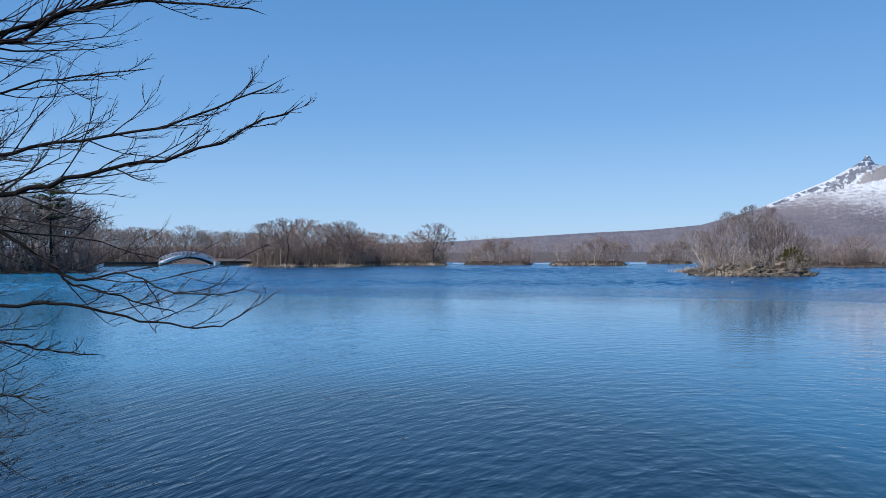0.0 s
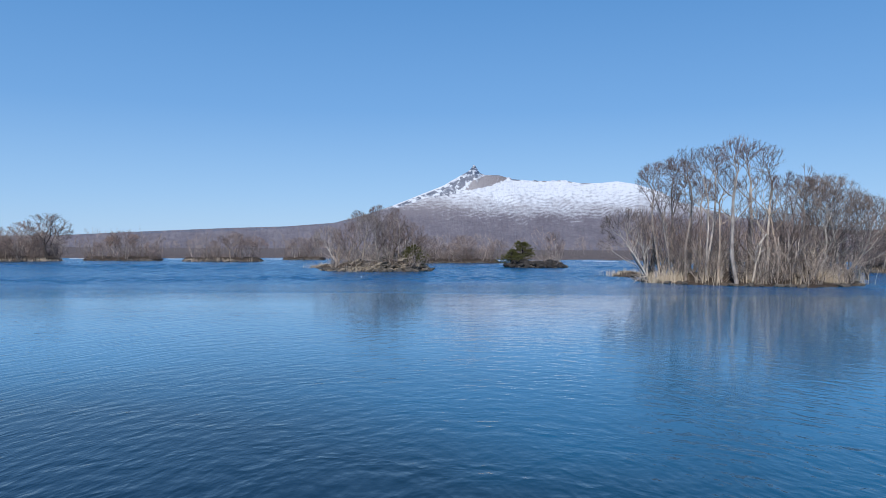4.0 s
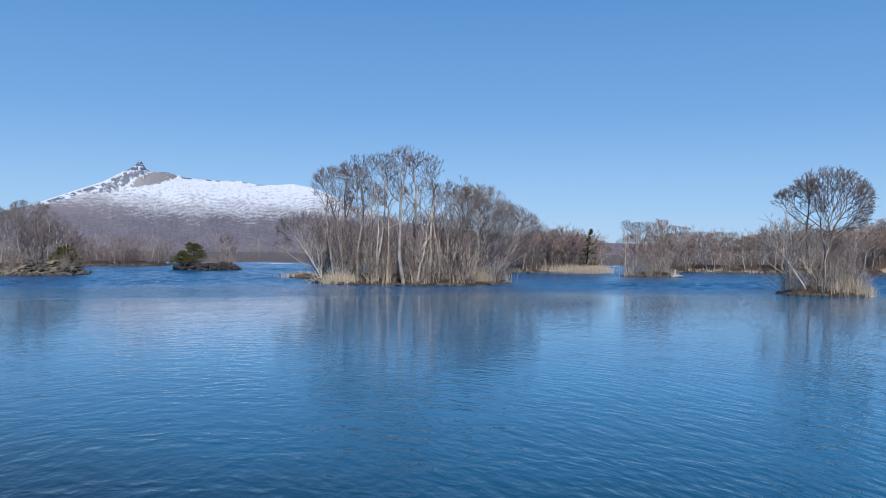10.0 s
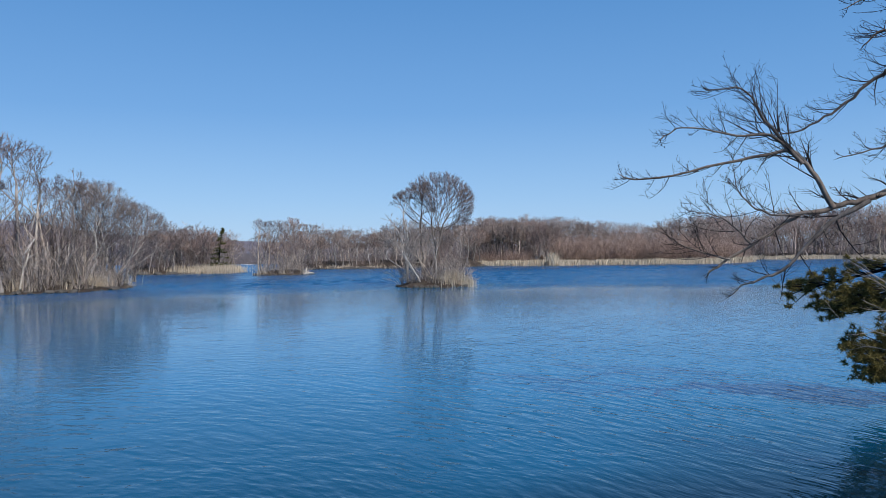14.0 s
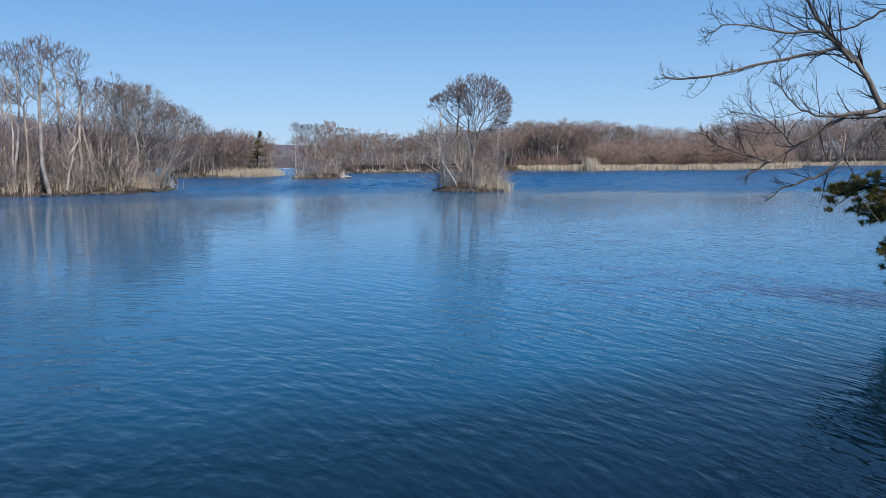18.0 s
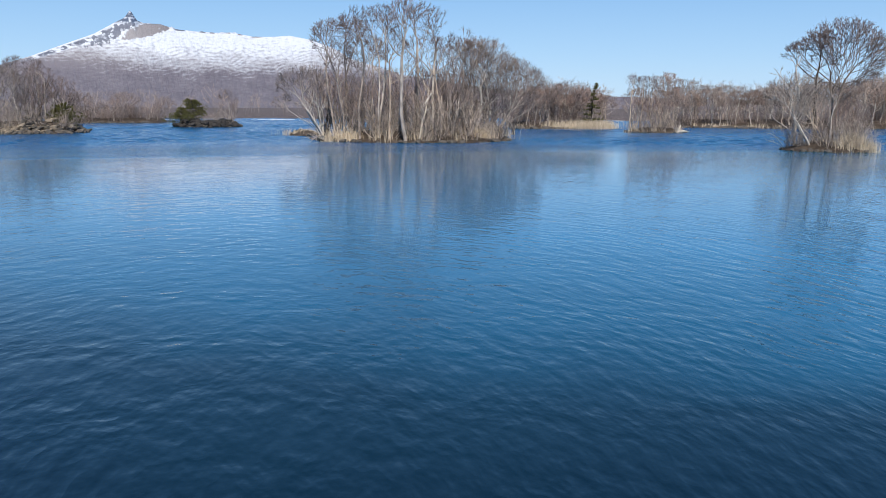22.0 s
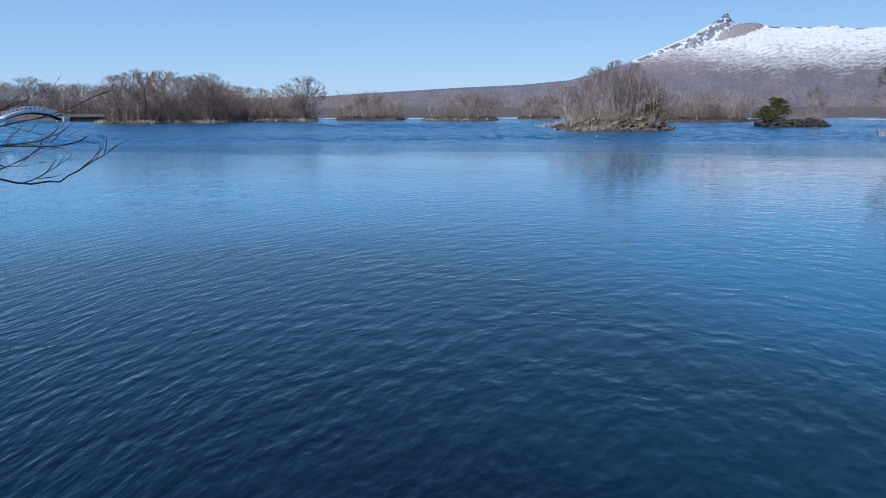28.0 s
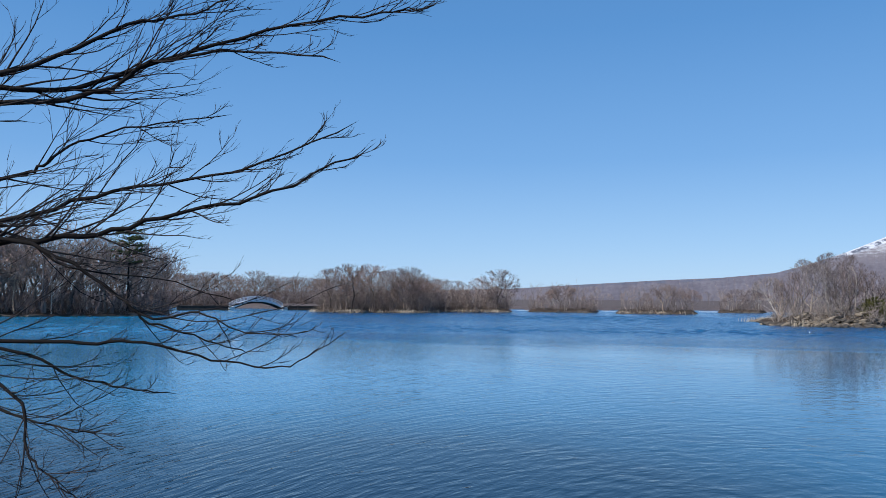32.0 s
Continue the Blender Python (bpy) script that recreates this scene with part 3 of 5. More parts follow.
def polar_sheet(name, radii, azs, height, material, closed):
    verts = [(0, 0, height(0, 0))] if closed else []
    off = len(verts)
    for r in radii:
        for a in azs:
            x, y = r * math.sin(radians(a)), r * math.cos(radians(a))
            verts.append((x, y, height(x, y)))
    n = len(azs)
    faces = []
    if closed:
        faces += [(0, off + (k + 1) % n, off + k) for k in range(n)]
    for i in range(len(radii) - 1):
        for k in range(n if closed else n - 1):
            k2 = (k + 1) % n
            faces.append((off + i * n + k, off + i * n + k2, off + (i + 1) * n + k2, off + (i + 1) * n + k))
    return new(name, mesh_of(name, verts, faces, material))


ground = polar_sheet("ground", [0.5 * 1.085 ** k for k in range(113)], [k * 2.0 for k in range(180)], ground_height, HEATH, True)
tagged(ground, "brown leaf-littered earth bank and lake bed", "ground", kind="structure")
def wave_height(x, y):
    """Wind chop on the open lake, dying away in the lee of the bank."""
    d = math.hypot(x, y)
    if d < 50 or d > 230 or y < -5:
        return 0.0
    az = math.degrees(math.atan2(x, y))
    high = 0.15 * smooth(50, 64, d) * (0.65 + 0.7 * noise.noise((x * 0.03, y * 0.05, 7.0)))
    return high * (noise.noise((d * 1.3, az * 1.9, 0.0)) + 0.5 * noise.noise((d * 1.9 + az * 0.5, az * 2.6, 5.0)))


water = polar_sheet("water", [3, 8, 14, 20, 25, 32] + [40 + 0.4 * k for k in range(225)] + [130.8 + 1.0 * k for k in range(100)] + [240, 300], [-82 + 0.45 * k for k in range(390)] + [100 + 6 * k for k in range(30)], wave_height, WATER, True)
tagged(water, "deep blue rippled lake water", "water", kind="structure")

# bearings and angles of the skyline: long left flank, horn of the summit, snowy dome, right flank
SKY_AZ = [-62, -44, -30, -27, -23, -18.9, -14.8, -11.3, -8.9, -7, -5.1, -3.2, -2.0, -1.3, -1.08, -0.88, -0.7, -0.45, 0, 1, 2, 2.8, 4.6, 5.7, 7.1, 8.6, 9.7, 11.1, 12.9, 14.1, 18, 24, 30, 40, 62, 80]
SKY_EL = [0.5, 0.6, 0.9, 1.1, 1.34, 1.57, 1.74, 2.05, 2.7, 3.36, 4.14, 4.9, 5.6, 5.98, 6.2, 6.5, 6.32, 5.85, 5.72, 5.7, 5.4, 5.32, 5.24, 5.3, 5.05, 5.08, 5.18, 4.95, 4.33, 3.62, 2.5, 1.6, 1.1, 0.8, 0.5, 0.4]


AZ_FINE = np.arange(-62, 80.01, 0.25)
EL_FINE = np.interp(AZ_FINE, SKY_AZ, SKY_EL)
bell = np.exp(-0.5 * (np.arange(-24, 25) / 9.0) ** 2)
EL_BROAD = np.convolve(np.pad(EL_FINE, 24, "edge"), bell / bell.sum(), "valid")


def mountain_height(x, y):
    d = math.hypot(x, y)
    az = math.degrees(math.atan2(x, y))
    s = (d - 1000) / 3000
    sharp = smooth(0.80, 1.0, s)
    el = float(np.interp(az, AZ_FINE, EL_BROAD)) * (1 - sharp) + float(np.interp(az, SKY_AZ, SKY_EL)) * sharp
    if 1.6 < az < 7.4:
        el += sharp * 0.16 * max(0.0, noise.noise((az * 3.1, 4.0, 0.0)))
    crest = 2.4 + 4000 * math.tan(radians(el))
    if s <= 1:
        z = 4 + (crest - 4) * max(0.0, s) ** 1.45
        q = Vector((x * 0.004, y * 0.0016, 0.3))
        k = s * (1 - s) ** 0.7 * min(1.0, el / 3.0)
        rib = noise.fractal(q, 0.9, 2.1, 5) * 34 * k
        return z + rib + noise.noise((x * 0.02, y * 0.01, 2.0)) * 8 * k
    return crest - 500 * (s - 1)


mountain = polar_sheet("mountain", [1000 + 3000 * (k / 70) ** 0.8 for k in range(71)] + [4150, 4400], [-62 + 0.125 * k for k in range(1137)], mountain_height, MOUNTAIN, False)
tagged(mountain, "snow-capped volcano with brown wooded lower slopes", "mountain", kind="structure")


# ---- islands and shores ----
def rock_mesh(seed, squash, material, fine=2):
    bm = bmesh.new()
    bmesh.ops.create_icosphere(bm, subdivisions=fine, radius=1.0)
    for v in bm.verts:
        k = 1 + 0.35 * noise.noise(v.co * 1.3 + Vector((seed * 7.1, 0, 0))) + 0.12 * noise.noise(v.co * 4 + Vector((0, seed * 3.3, 0)))
        v.co = Vector((v.co.x * k * 1.2, v.co.y * k * 0.9, v.co.z * k * squash))
    for q in bm.faces:
        q.smooth = fine > 2
    me = bpy.data.meshes.new("rock")
    bm.to_mesh(me)
    bm.free()
    me.materials.append(material)
    return me


ROCKS = [rock_mesh(s, 0.6 + 0.1 * (s % 3), ROCK) for s in range(5)]
DARK_ROCKS = [rock_mesh(s + 30, 0.8, DARK_ROCK) for s in range(5)]
TAN_ROCKS = [rock_mesh(s + 20, 0.62 + 0.1 * (s % 3), TAN_ROCK) for s in range(5)]
BOULDERS = [rock_mesh(s + 9, 0.62, BOULDER, 2) for s in range(5)]


def island(name, label, az, d, across, deep, turn, high, seed, rocks, rock_size=0.35):
    """A low island: an earth mound with a ring of rocks at the waterline. across and deep are half widths."""
    rng = random.Random(seed)
    thing = new(name)
    thing.matrix_basis = Matrix.Translation(polar(az, d)) @ Matrix.Rotation(radians(turn - az), 4, "Z")
    tagged(thing, label, "island")

    def rim(a):
        return 1 + 0.16 * noise.noise((math.cos(a) * 1.7, math.sin(a) * 1.7, seed)) + 0.06 * noise.noise((math.cos(a) * 6, math.sin(a) * 6, seed))
    verts, faces = [(0, 0, high)], []
    n, rings = 72, 12
    for i in range(1, rings + 1):
        t = i / rings * 1.15
        for k in range(n):
            a = 2 * math.pi * k / n
            x, y = across * rim(a) * t * math.cos(a), deep * rim(a) * t * math.sin(a)
            z = high * (1 - smooth(0.35, 1.0, t)) + 0.10 - 0.9 * smooth(0.96, 1.15, t) + 0.10 * noise.noise((x * 0.9, y * 0.9, seed))
            verts.append((x, y, z))
    faces += [(0, 1 + k, 1 + (k + 1) % n) for k in range(n)]
    for i in range(rings - 1):
        for k in range(n):
            k2 = (k + 1) % n
            faces.append((1 + i * n + k, 1 + (i + 1) * n + k, 1 + (i + 1) * n + k2, 1 + i * n + k2))
    part_mesh("mound", mesh_of("mound", verts, faces, SOIL), thing)
    for k in range(rocks):
        a = rng.uniform(0, 2 * math.pi) if k % 4 == 0 else rng.uniform(math.pi, 2 * math.pi)
        t = rng.uniform(0.90, 1.04)
        s = rock_size * rng.uniform(0.4, 1.3)
        part_mesh("rock", ROCKS[k % 5], thing, m=Matrix.Translation((across * rim(a) * t * math.cos(a), deep * rim(a) * t * math.sin(a), s * 0.28)) @ Euler((rng.uniform(-0.3, 0.3), rng.uniform(-0.3, 0.3), rng.uniform(0, 6))).to_matrix().to_4x4() @ Matrix.Diagonal((s, s, s, 1)))
    return thing


big_island = island("island", "low earth island edged with grey rocks and dry grass", 18.6, 64.5, 8.3, 7.0, -8, 0.7, 1, 80, 0.22)
lone_island = island("island", "tiny earth islet carrying one tall bare tree", 47.5, 54.6, 2.7, 2.6, 0, 0.45, 2, 34, 0.16)
stony_island = island("island", "stony islet with bare trees and dry grass", -8.2, 90.5, 6.4, 5.6, 3, 1.1, 3, 60, 0.3)
pine_island = island("island", "dark rocky islet with a low pine", 3.7, 113.5, 4.1, 4.0, 0, 0.8, 4, 30, 0.4)
small_island = island("island", "narrow islet with scrub and a bleached stump", 36.2, 92.5, 3.4, 3.0, 0, 0.5, 5, 30, 0.2)
island("island", "low spit of pale dry grass", -11.6, 104.0, 2.6, 5.0, 0, 0.35, 6, 8, 0.25)
island("island", "low grassy spit behind the wooded island", 10.6, 78.0, 1.6, 5.0, 0, 0.35, 7, 8, 0.25)


def rock_pile(thing, across, deep, a0, a1, n, size, high, meshes, seed):
    """Tumbled rocks heaped along a stretch of an island's edge, between two angles."""
    r2 = random.Random(seed)
    for k in range(n):
        a, t = r2.uniform(a0, a1), r2.uniform(0.72, 1.02)
        s = size * r2.uniform(0.45, 1.25)
        z = high * (1.02 - t) / 0.3 * r2.uniform(0.6, 1.0) + 0.1 * s
        part_mesh("rock", meshes[k % len(meshes)], thing, m=Matrix.Translation((across * t * math.cos(a), deep * t * math.sin(a), z * r2.uniform(0.8, 1.1))) @ Euler((r2.uniform(-0.5, 0.5), r2.uniform(-0.5, 0.5), r2.uniform(0, 6))).to_matrix().to_4x4() @ Matrix.Diagonal((s * 1.3, s, s * 0.85, 1)))


rock_pile(stony_island, 6.4, 5.6, math.pi * 1.28, math.pi * 1.98, 190, 0.30, 1.45, TAN_ROCKS + ROCKS, 1)
rock_pile(stony_island, 6.4, 5.6, math.pi * 1.02, math.pi * 1.35, 30, 0.26, 0.4, TAN_ROCKS + ROCKS, 2)
rock_pile(pine_island, 4.1, 4.0, math.pi * 1.05, math.pi * 1.98, 80, 0.5, 1.1, DARK_ROCKS, 3)


def shore(name, label, az0, az1, near, deep, high, seed, rocks=24):
    """A stretch of wooded lake shore between two bearings, near metres off and deep metres wide."""
    thing = new(name)
    tagged(thing, label, "shore", kind="structure")
    cols, rows = max(12, int((az1 - az0) * 2)), 10
    verts, faces = [], []
    rng = random.Random(seed)

    def front(az):
        u = (az - az0) / (az1 - az0)
        return near * (1 + 0.020 * noise.noise((az * 0.5, seed, 0)) + 0.008 * noise.noise((az * 2.1, seed, 3))) + deep * 0.42 * (abs(2 * u - 1) ** 6)
    for i in range(cols + 1):
        az = az0 + (az1 - az0) * i / cols
        for j in range(rows + 1):
            v = (j / rows) ** 1.6
            u = min(i, cols - i) / cols
            z = -0.5 + (high + 0.5) * smooth(-0.02, 0.35, v) * smooth(-0.02, 0.06, u) * (1 - 0.8 * smooth(0.9, 1.0, v)) + 0.65 * smooth(0, 0.03, v) * smooth(-0.01, 0.03, u) * (1 - smooth(0.0, 0.5, v))
            p = polar(az, front(az) + deep * v, z)
            p.z += 0.12 * noise.noise(p * 0.5)
            verts.append(p)
    for i in range(cols):
        for j in range(rows):
            a = i * (rows + 1) + j
            faces.append((a, a + 1, a + rows + 2, a + rows + 1))
    part_mesh("bank", mesh_of("bank", verts, faces, SOIL), thing)
    for k in range(rocks):
        az = rng.uniform(az0 + 0.3, az1 - 0.3)
        s = rng.uniform(0.15, 0.55)
        p = polar(az, front(az) + rng.uniform(-0.3, 0.5), 0.05)
        part_mesh("rock", ROCKS[k % 5], thing, m=Matrix.Translation(p) @ Matrix.Rotation(rng.uniform(0, 6), 4, "Z") @ Matrix.Diagonal((s * 1.6, s, s, 1)))
    return front


SHORES = {}
for key, label, az0, az1, near, deep, high, rocks in (
        ("left_point", "dark stony wooded point", -78, -54.4, 108, 26, 0.8, 40),
        ("beyond_bridge", "wooded shore beyond the footbridge", -57, -43, 222, 30, 0.8, 0),
        ("left_wood", "wooded shore with dry grass at the waterline", -44.6, -35.0, 142, 32, 0.9, 30),
        ("mid_wood", "wooded shore with dry grass at the waterline", -36.0, -29.6, 154, 22, 0.8, 20),
        ("low_isle", "low wooded islet", -28.7, -23.2, 163, 16, 0.7, 14),
        ("next_isle", "low wooded islet", -22.3, -16.3, 154, 16, 0.7, 16),
        ("far_isle", "low wooded islet", -15.2, -11.8, 184, 14, 0.6, 8),
        ("back_isle", "low wooded islet behind the stony one", -6.5, 1.3, 146, 16, 0.7, 16),
        ("promontory", "wooded promontory fringed with dry reeds", 25.4, 33.3, 103, 22, 0.8, 20),
        ("right_wood", "wooded shore with a pale eroded bank", 36.2, 51.5, 119, 32, 1.0, 30),
        ("right_shore", "reed-fringed shore under willow thickets", 49.5, 70.0, 126, 46, 0.8, 0),
        ("far_right_shore", "reed-fringed shore under bare woods", 66.0, 92.0, 172, 60, 1.0, 0)):
    SHORES[key] = shore("shore", label, az0, az1, near, deep, high, len(key) + az0, rocks)

# ---- bare trees ----
FAR = dict(thin=0.026, twig_len=0.6, sides=(5, 4, 3), top=5, girth=0.72)
PROTO = {
    "tall_pale": bare_tree(11, 10.0, ((0.2, 0, 8.2, 1.8, 1.7, 1.75), (-1.7, -0.3, 7.6, 1.4, 1.2, 1.0), (1.7, 0.4, 6.6, 1.4, 1.3, 1.1), (-0.6, 0.5, 5.4, 1.5, 1.4, 1.0)), 5.0, 1, BARK_PALE, TWIG_CAP, "tall slender bare tree with pale grey bark", lean=0.16, top=5, girth=0.8),
    "tall_pale_b": bare_tree(12, 10.0, ((0.6, 0, 8.4, 1.6, 1.5, 1.55), (-1.5, -0.4, 7.4, 1.6, 1.3, 1.2), (1.9, 0.3, 7.0, 1.2, 1.1, 0.9), (-0.3, 0.3, 5.2, 1.5, 1.4, 1.1)), 4.6, 1, BARK_GREY, TWIG_CAP, "tall slender bare tree with grey-brown bark", lean=0.26, top=5, girth=0.62),
    "tall_grey": bare_tree(13, 10.0, ((0, 0, 8.3, 1.9, 1.7, 1.65), (1.5, 0.3, 6.9, 1.4, 1.3, 1.1), (-1.4, 0.2, 6.2, 1.5, 1.4, 1.2)), 4.8, 2, BARK_GREY, TWIG_CAP, "tall bare tree with reddish twigs at the top", lean=0.24, top=5, girth=0.58),
    "round": bare_tree(14, 8.0, ((0, 0, 5.1, 3.5, 3.5, 2.9),), 1.5, 1, BARK_PALE, TWIG_GREY, "spreading bare tree with a rounded grey crown", lean=0.2, top=6),
    "dome": bare_tree(17, 8.4, ((0.25, 0, 6.0, 2.75, 2.5, 2.4), (-1.6, 0, 6.3, 1.2, 1.1, 1.0)), 3.0, 2, BARK_BROWN, TWIG_CAP, "lone bare tree with a domed umbrella crown", lean=0.08, top=6, twig_len=0.36, girth=0.8),
    "forked": bare_tree(19, 8.0, ((-0.3, 0, 6.3, 1.75, 1.5, 1.55), (-1.6, 0.2, 6.3, 1.0, 0.9, 0.8)), 4.1, 1, BARK_BROWN, TWIG_CAP, "slender dark bare tree forking high into a narrow crown", lean=0.06, top=6, twig_len=0.34, girth=0.75),
    "sparse": bare_tree(20, 6.0, ((0, 0, 5.2, 1.2, 1.2, 0.7), (-1.0, 0.2, 4.6, 0.8, 0.7, 0.5), (0.9, 0, 3.9, 0.7, 0.6, 0.4)), 3.0, 1, BARK_PALE, TWIG_GREY, "thin pale bare tree with few twigs", lean=0.12, top=3, girth=0.9),
    "multi": bare_tree(15, 7.0, ((0, 0, 3.7, 2.7, 2.7, 3.25),), 1.3, 6, BARK_PALE, TWIG_GREY, "many-stemmed bare tree with grey twigs", lean=0.42, top=5),
    "multi_b": bare_tree(16, 6.0, ((0, 0, 3.1, 2.5, 2.5, 2.85),), 1.0, 6, BARK_GREY, TWIG_BROWN, "many-stemmed bare tree with brown twigs", lean=0.42, top=5),
    "leaning": bare_tree(18, 6.0, ((1.8, 0, 4.2, 2.2, 1.8, 1.7), (3.0, 0.2, 2.8, 1.2, 1.0, 0.8)), 1.8, 2, BARK_PALE, TWIG_GREY, "pale bare tree leaning out over the water", lean=0.2, top=5),
    "far_a": bare_tree(21, 9.0, ((0, 0, 5.6, 2.5, 2.5, 3.4),), 2.4, 1, BARK_PALE, TWIG_BROWN, "bare tree with pale trunk on the far shore", **FAR),
    "far_b": bare_tree(22, 9.0, ((0, 0, 5.6, 3.1, 3.0, 3.3), (-1.6, 0.4, 5.0, 1.6, 1.5, 1.6)), 1.9, 1, BARK_GREY, TWIG_BROWN, "bare tree with brown crown on the far shore", **FAR),
    "far_c": bare_tree(23, 9.0, ((0, 0, 7.0, 2.3, 2.3, 1.95), (1.4, 0, 5.2, 1.6, 1.6, 1.3), (-1.3, 0.3, 5.4, 1.4, 1.4, 1.2)), 3.6, 1, BARK_PALE, TWIG_RED, "bare tree with reddish crown on the far shore", **FAR),
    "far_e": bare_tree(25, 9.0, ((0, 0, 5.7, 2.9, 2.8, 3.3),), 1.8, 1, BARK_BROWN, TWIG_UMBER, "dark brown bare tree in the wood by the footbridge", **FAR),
    "far_f": bare_tree(26, 9.0, ((0, 0, 6.7, 3.3, 3.1, 2.1), (-1.8, 0.3, 5.4, 1.5, 1.4, 1.1)), 3.4, 1, BARK_PALE, TWIG_GREY, "bare tree with a pale trunk and a rounded grey crown", **FAR),
    "far_d": bare_tree(24, 9.0, ((-1.0, 0, 5.9, 2.2, 2.0, 3.0), (1.2, 0.3, 5.2, 2.0, 1.9, 2.6)), 1.6, 4, BARK_PALE, TWIG_GREY, "forked bare tree with grey twigs on the far shore", lean=0.25, **FAR),
}
NATIVE = {k: 9.0 if k.startswith("far") else {"round": 8.0, "dome": 8.4, "forked": 8.0, "sparse": 6.0, "multi": 7.0, "multi_b": 6.0, "leaning": 6.0}.get(k, 10.0) for k in PROTO}
used = set()


def plant(kind, az, d, height, turn, group="", z=0.3, slim=1.0, label=""):
    """One tree of a kind at a bearing and distance, the first of its kind being moved, the rest copied."""
    p = polar(az, d, z)
    s = height / NATIVE[kind]
    m = stand(p.x, p.y, p.z, turn, s * slim, 1 / slim)
    ob = PROTO[kind]
    if kind in used:
        ob = copy_thing(PROTO[kind], m)
    else:
        ob.matrix_basis = m
        used.add(kind)
    return tagged(ob, label=label, group=group)


# island trees: kind, bearing, distance, height, turn
for kind, az, d, h, turn in (
        ("tall_pale", 18.0, 58.3, 10.7, 0.3), ("tall_pale_b", 14.6, 60.5, 10.4, 1.2), ("tall_grey", 16.2, 60.0, 10.3, 2.0),
        ("tall_grey", 12.6, 62.0, 9.6, 4.1), ("tall_pale_b", 20.6, 60.5, 10.2, 3.0), ("tall_pale", 19.2, 64.0, 10.9, 5.1),
        ("tall_grey", 13.8, 65.0, 10.3, 5.6), ("tall_pale_b", 16.8, 59.2, 8.4, 5.2), ("tall_pale", 19.9, 60.2, 8.0, 1.5), ("tall_pale_b", 13.4, 60.8, 7.8, 3.9),  ("tall_pale", 22.0, 63.0, 8.0, 2.2), ("round", 24.0, 66.0, 8.2, 0.4),
        ("round", 25.6, 68.0, 7.0, 2.6), ("round", 23.3, 63.6, 8.3, 1.7), ("tall_pale_b", 23.0, 68.0, 8.4, 4.4), ("multi", 11.8, 62.0, 6.0, 0.6),
        ("multi", 19.3, 59.6, 5.2, 3.4),
        ("multi_b", 21.2, 60.6, 5.6, 5.2), ("multi", 22.8, 62.4, 5.8, 0.1), ("multi_b", 25.0, 66.5, 5.0, 2.4),
        ("multi_b", 12.2, 66.0, 6.0, 3.3), ("multi", 16.8, 63.0, 6.6, 4.5), ("multi_b", 18.4, 66.0, 7.0, 5.7),
        ("multi", 20.4, 67.0, 7.0, 1.8), ("multi", 14.8, 67.0, 6.8, 0.8), ("multi_b", 23.6, 71.0, 6.4, 2.9), ("multi_b", 26.0, 70.5, 4.6, 4.2), ("tall_grey", 15.3, 68, 9.0, 1.1),
        ("leaning", 24.6, 64.5, 6.4, 5.9), ("leaning", 12.0, 61.0, 5.6, 3.0), ("round", 22.4, 66.5, 8.2, 3.6), ("multi", 14.2, 62.5, 5.8, 3.9),
        ("multi", 21.6, 64.6, 6.4, 2.9), ("multi_b", 13.0, 64.0, 6.2, 1.9), ("tall_pale_b", 21.2, 66.0, 8.8, 0.7),
        ("multi", 13.2, 63.0, 6.4, 2.2), ("multi_b", 15.6, 62.0, 6.0, 0.3), ("multi", 17.4, 65.5, 7.2, 1.1), ("multi_b", 19.8, 63.0, 6.6, 4.9), ("multi", 22.0, 66.0, 6.8, 3.3),
        ("multi_b", 24.2, 67.0, 6.2, 1.3), ("multi", 15.9, 66.0, 7.0, 5.3), ("multi_b", 21.0, 64.0, 6.0, 2.0), ("round", 24.6, 69.0, 7.4, 4.8), ("multi_b", 17.0, 60.8, 4.2, 2.7), ("multi_b", 14.0, 60.6, 3.8, 0.9), ("multi", 20.2, 60.4, 4.0, 5.8)):
    plant(kind, az, d, h * 0.95, turn, "trees on the wooded island", 0.45)
for kind, az, d, h, turn in (
        ("dome", 47.55, 54.6, 7.8, -0.82), ("forked", 46.75, 55.3, 7.3, -0.82), ("sparse", 45.5, 55.2, 5.8, -0.9), ("multi", 48.6, 54.0, 2.6, 1.4), ("multi_b", 47.2, 54.6, 2.2, 3.1), ("leaning", 46.6, 53.4, 4.5, 2.3), ("leaning", 47.3, 54.2, 3.2, 2.9), ("sparse", 47.5, 53.6, 3.4, 0.8),
        ("multi_b", 48.9, 55.0, 3.4, 2.5), ("multi", 49.3, 55.4, 2.6, 4.0), ("multi_b", 48.1, 55.6, 3.2, 5.5)):
    plant(kind, az, d, h, turn, "trees on the islet", 0.3)
BROKEN_WOOD = bark_material("bare_split_wood", (0.62, 0.56, 0.50), (0.85, 0.80, 0.74))
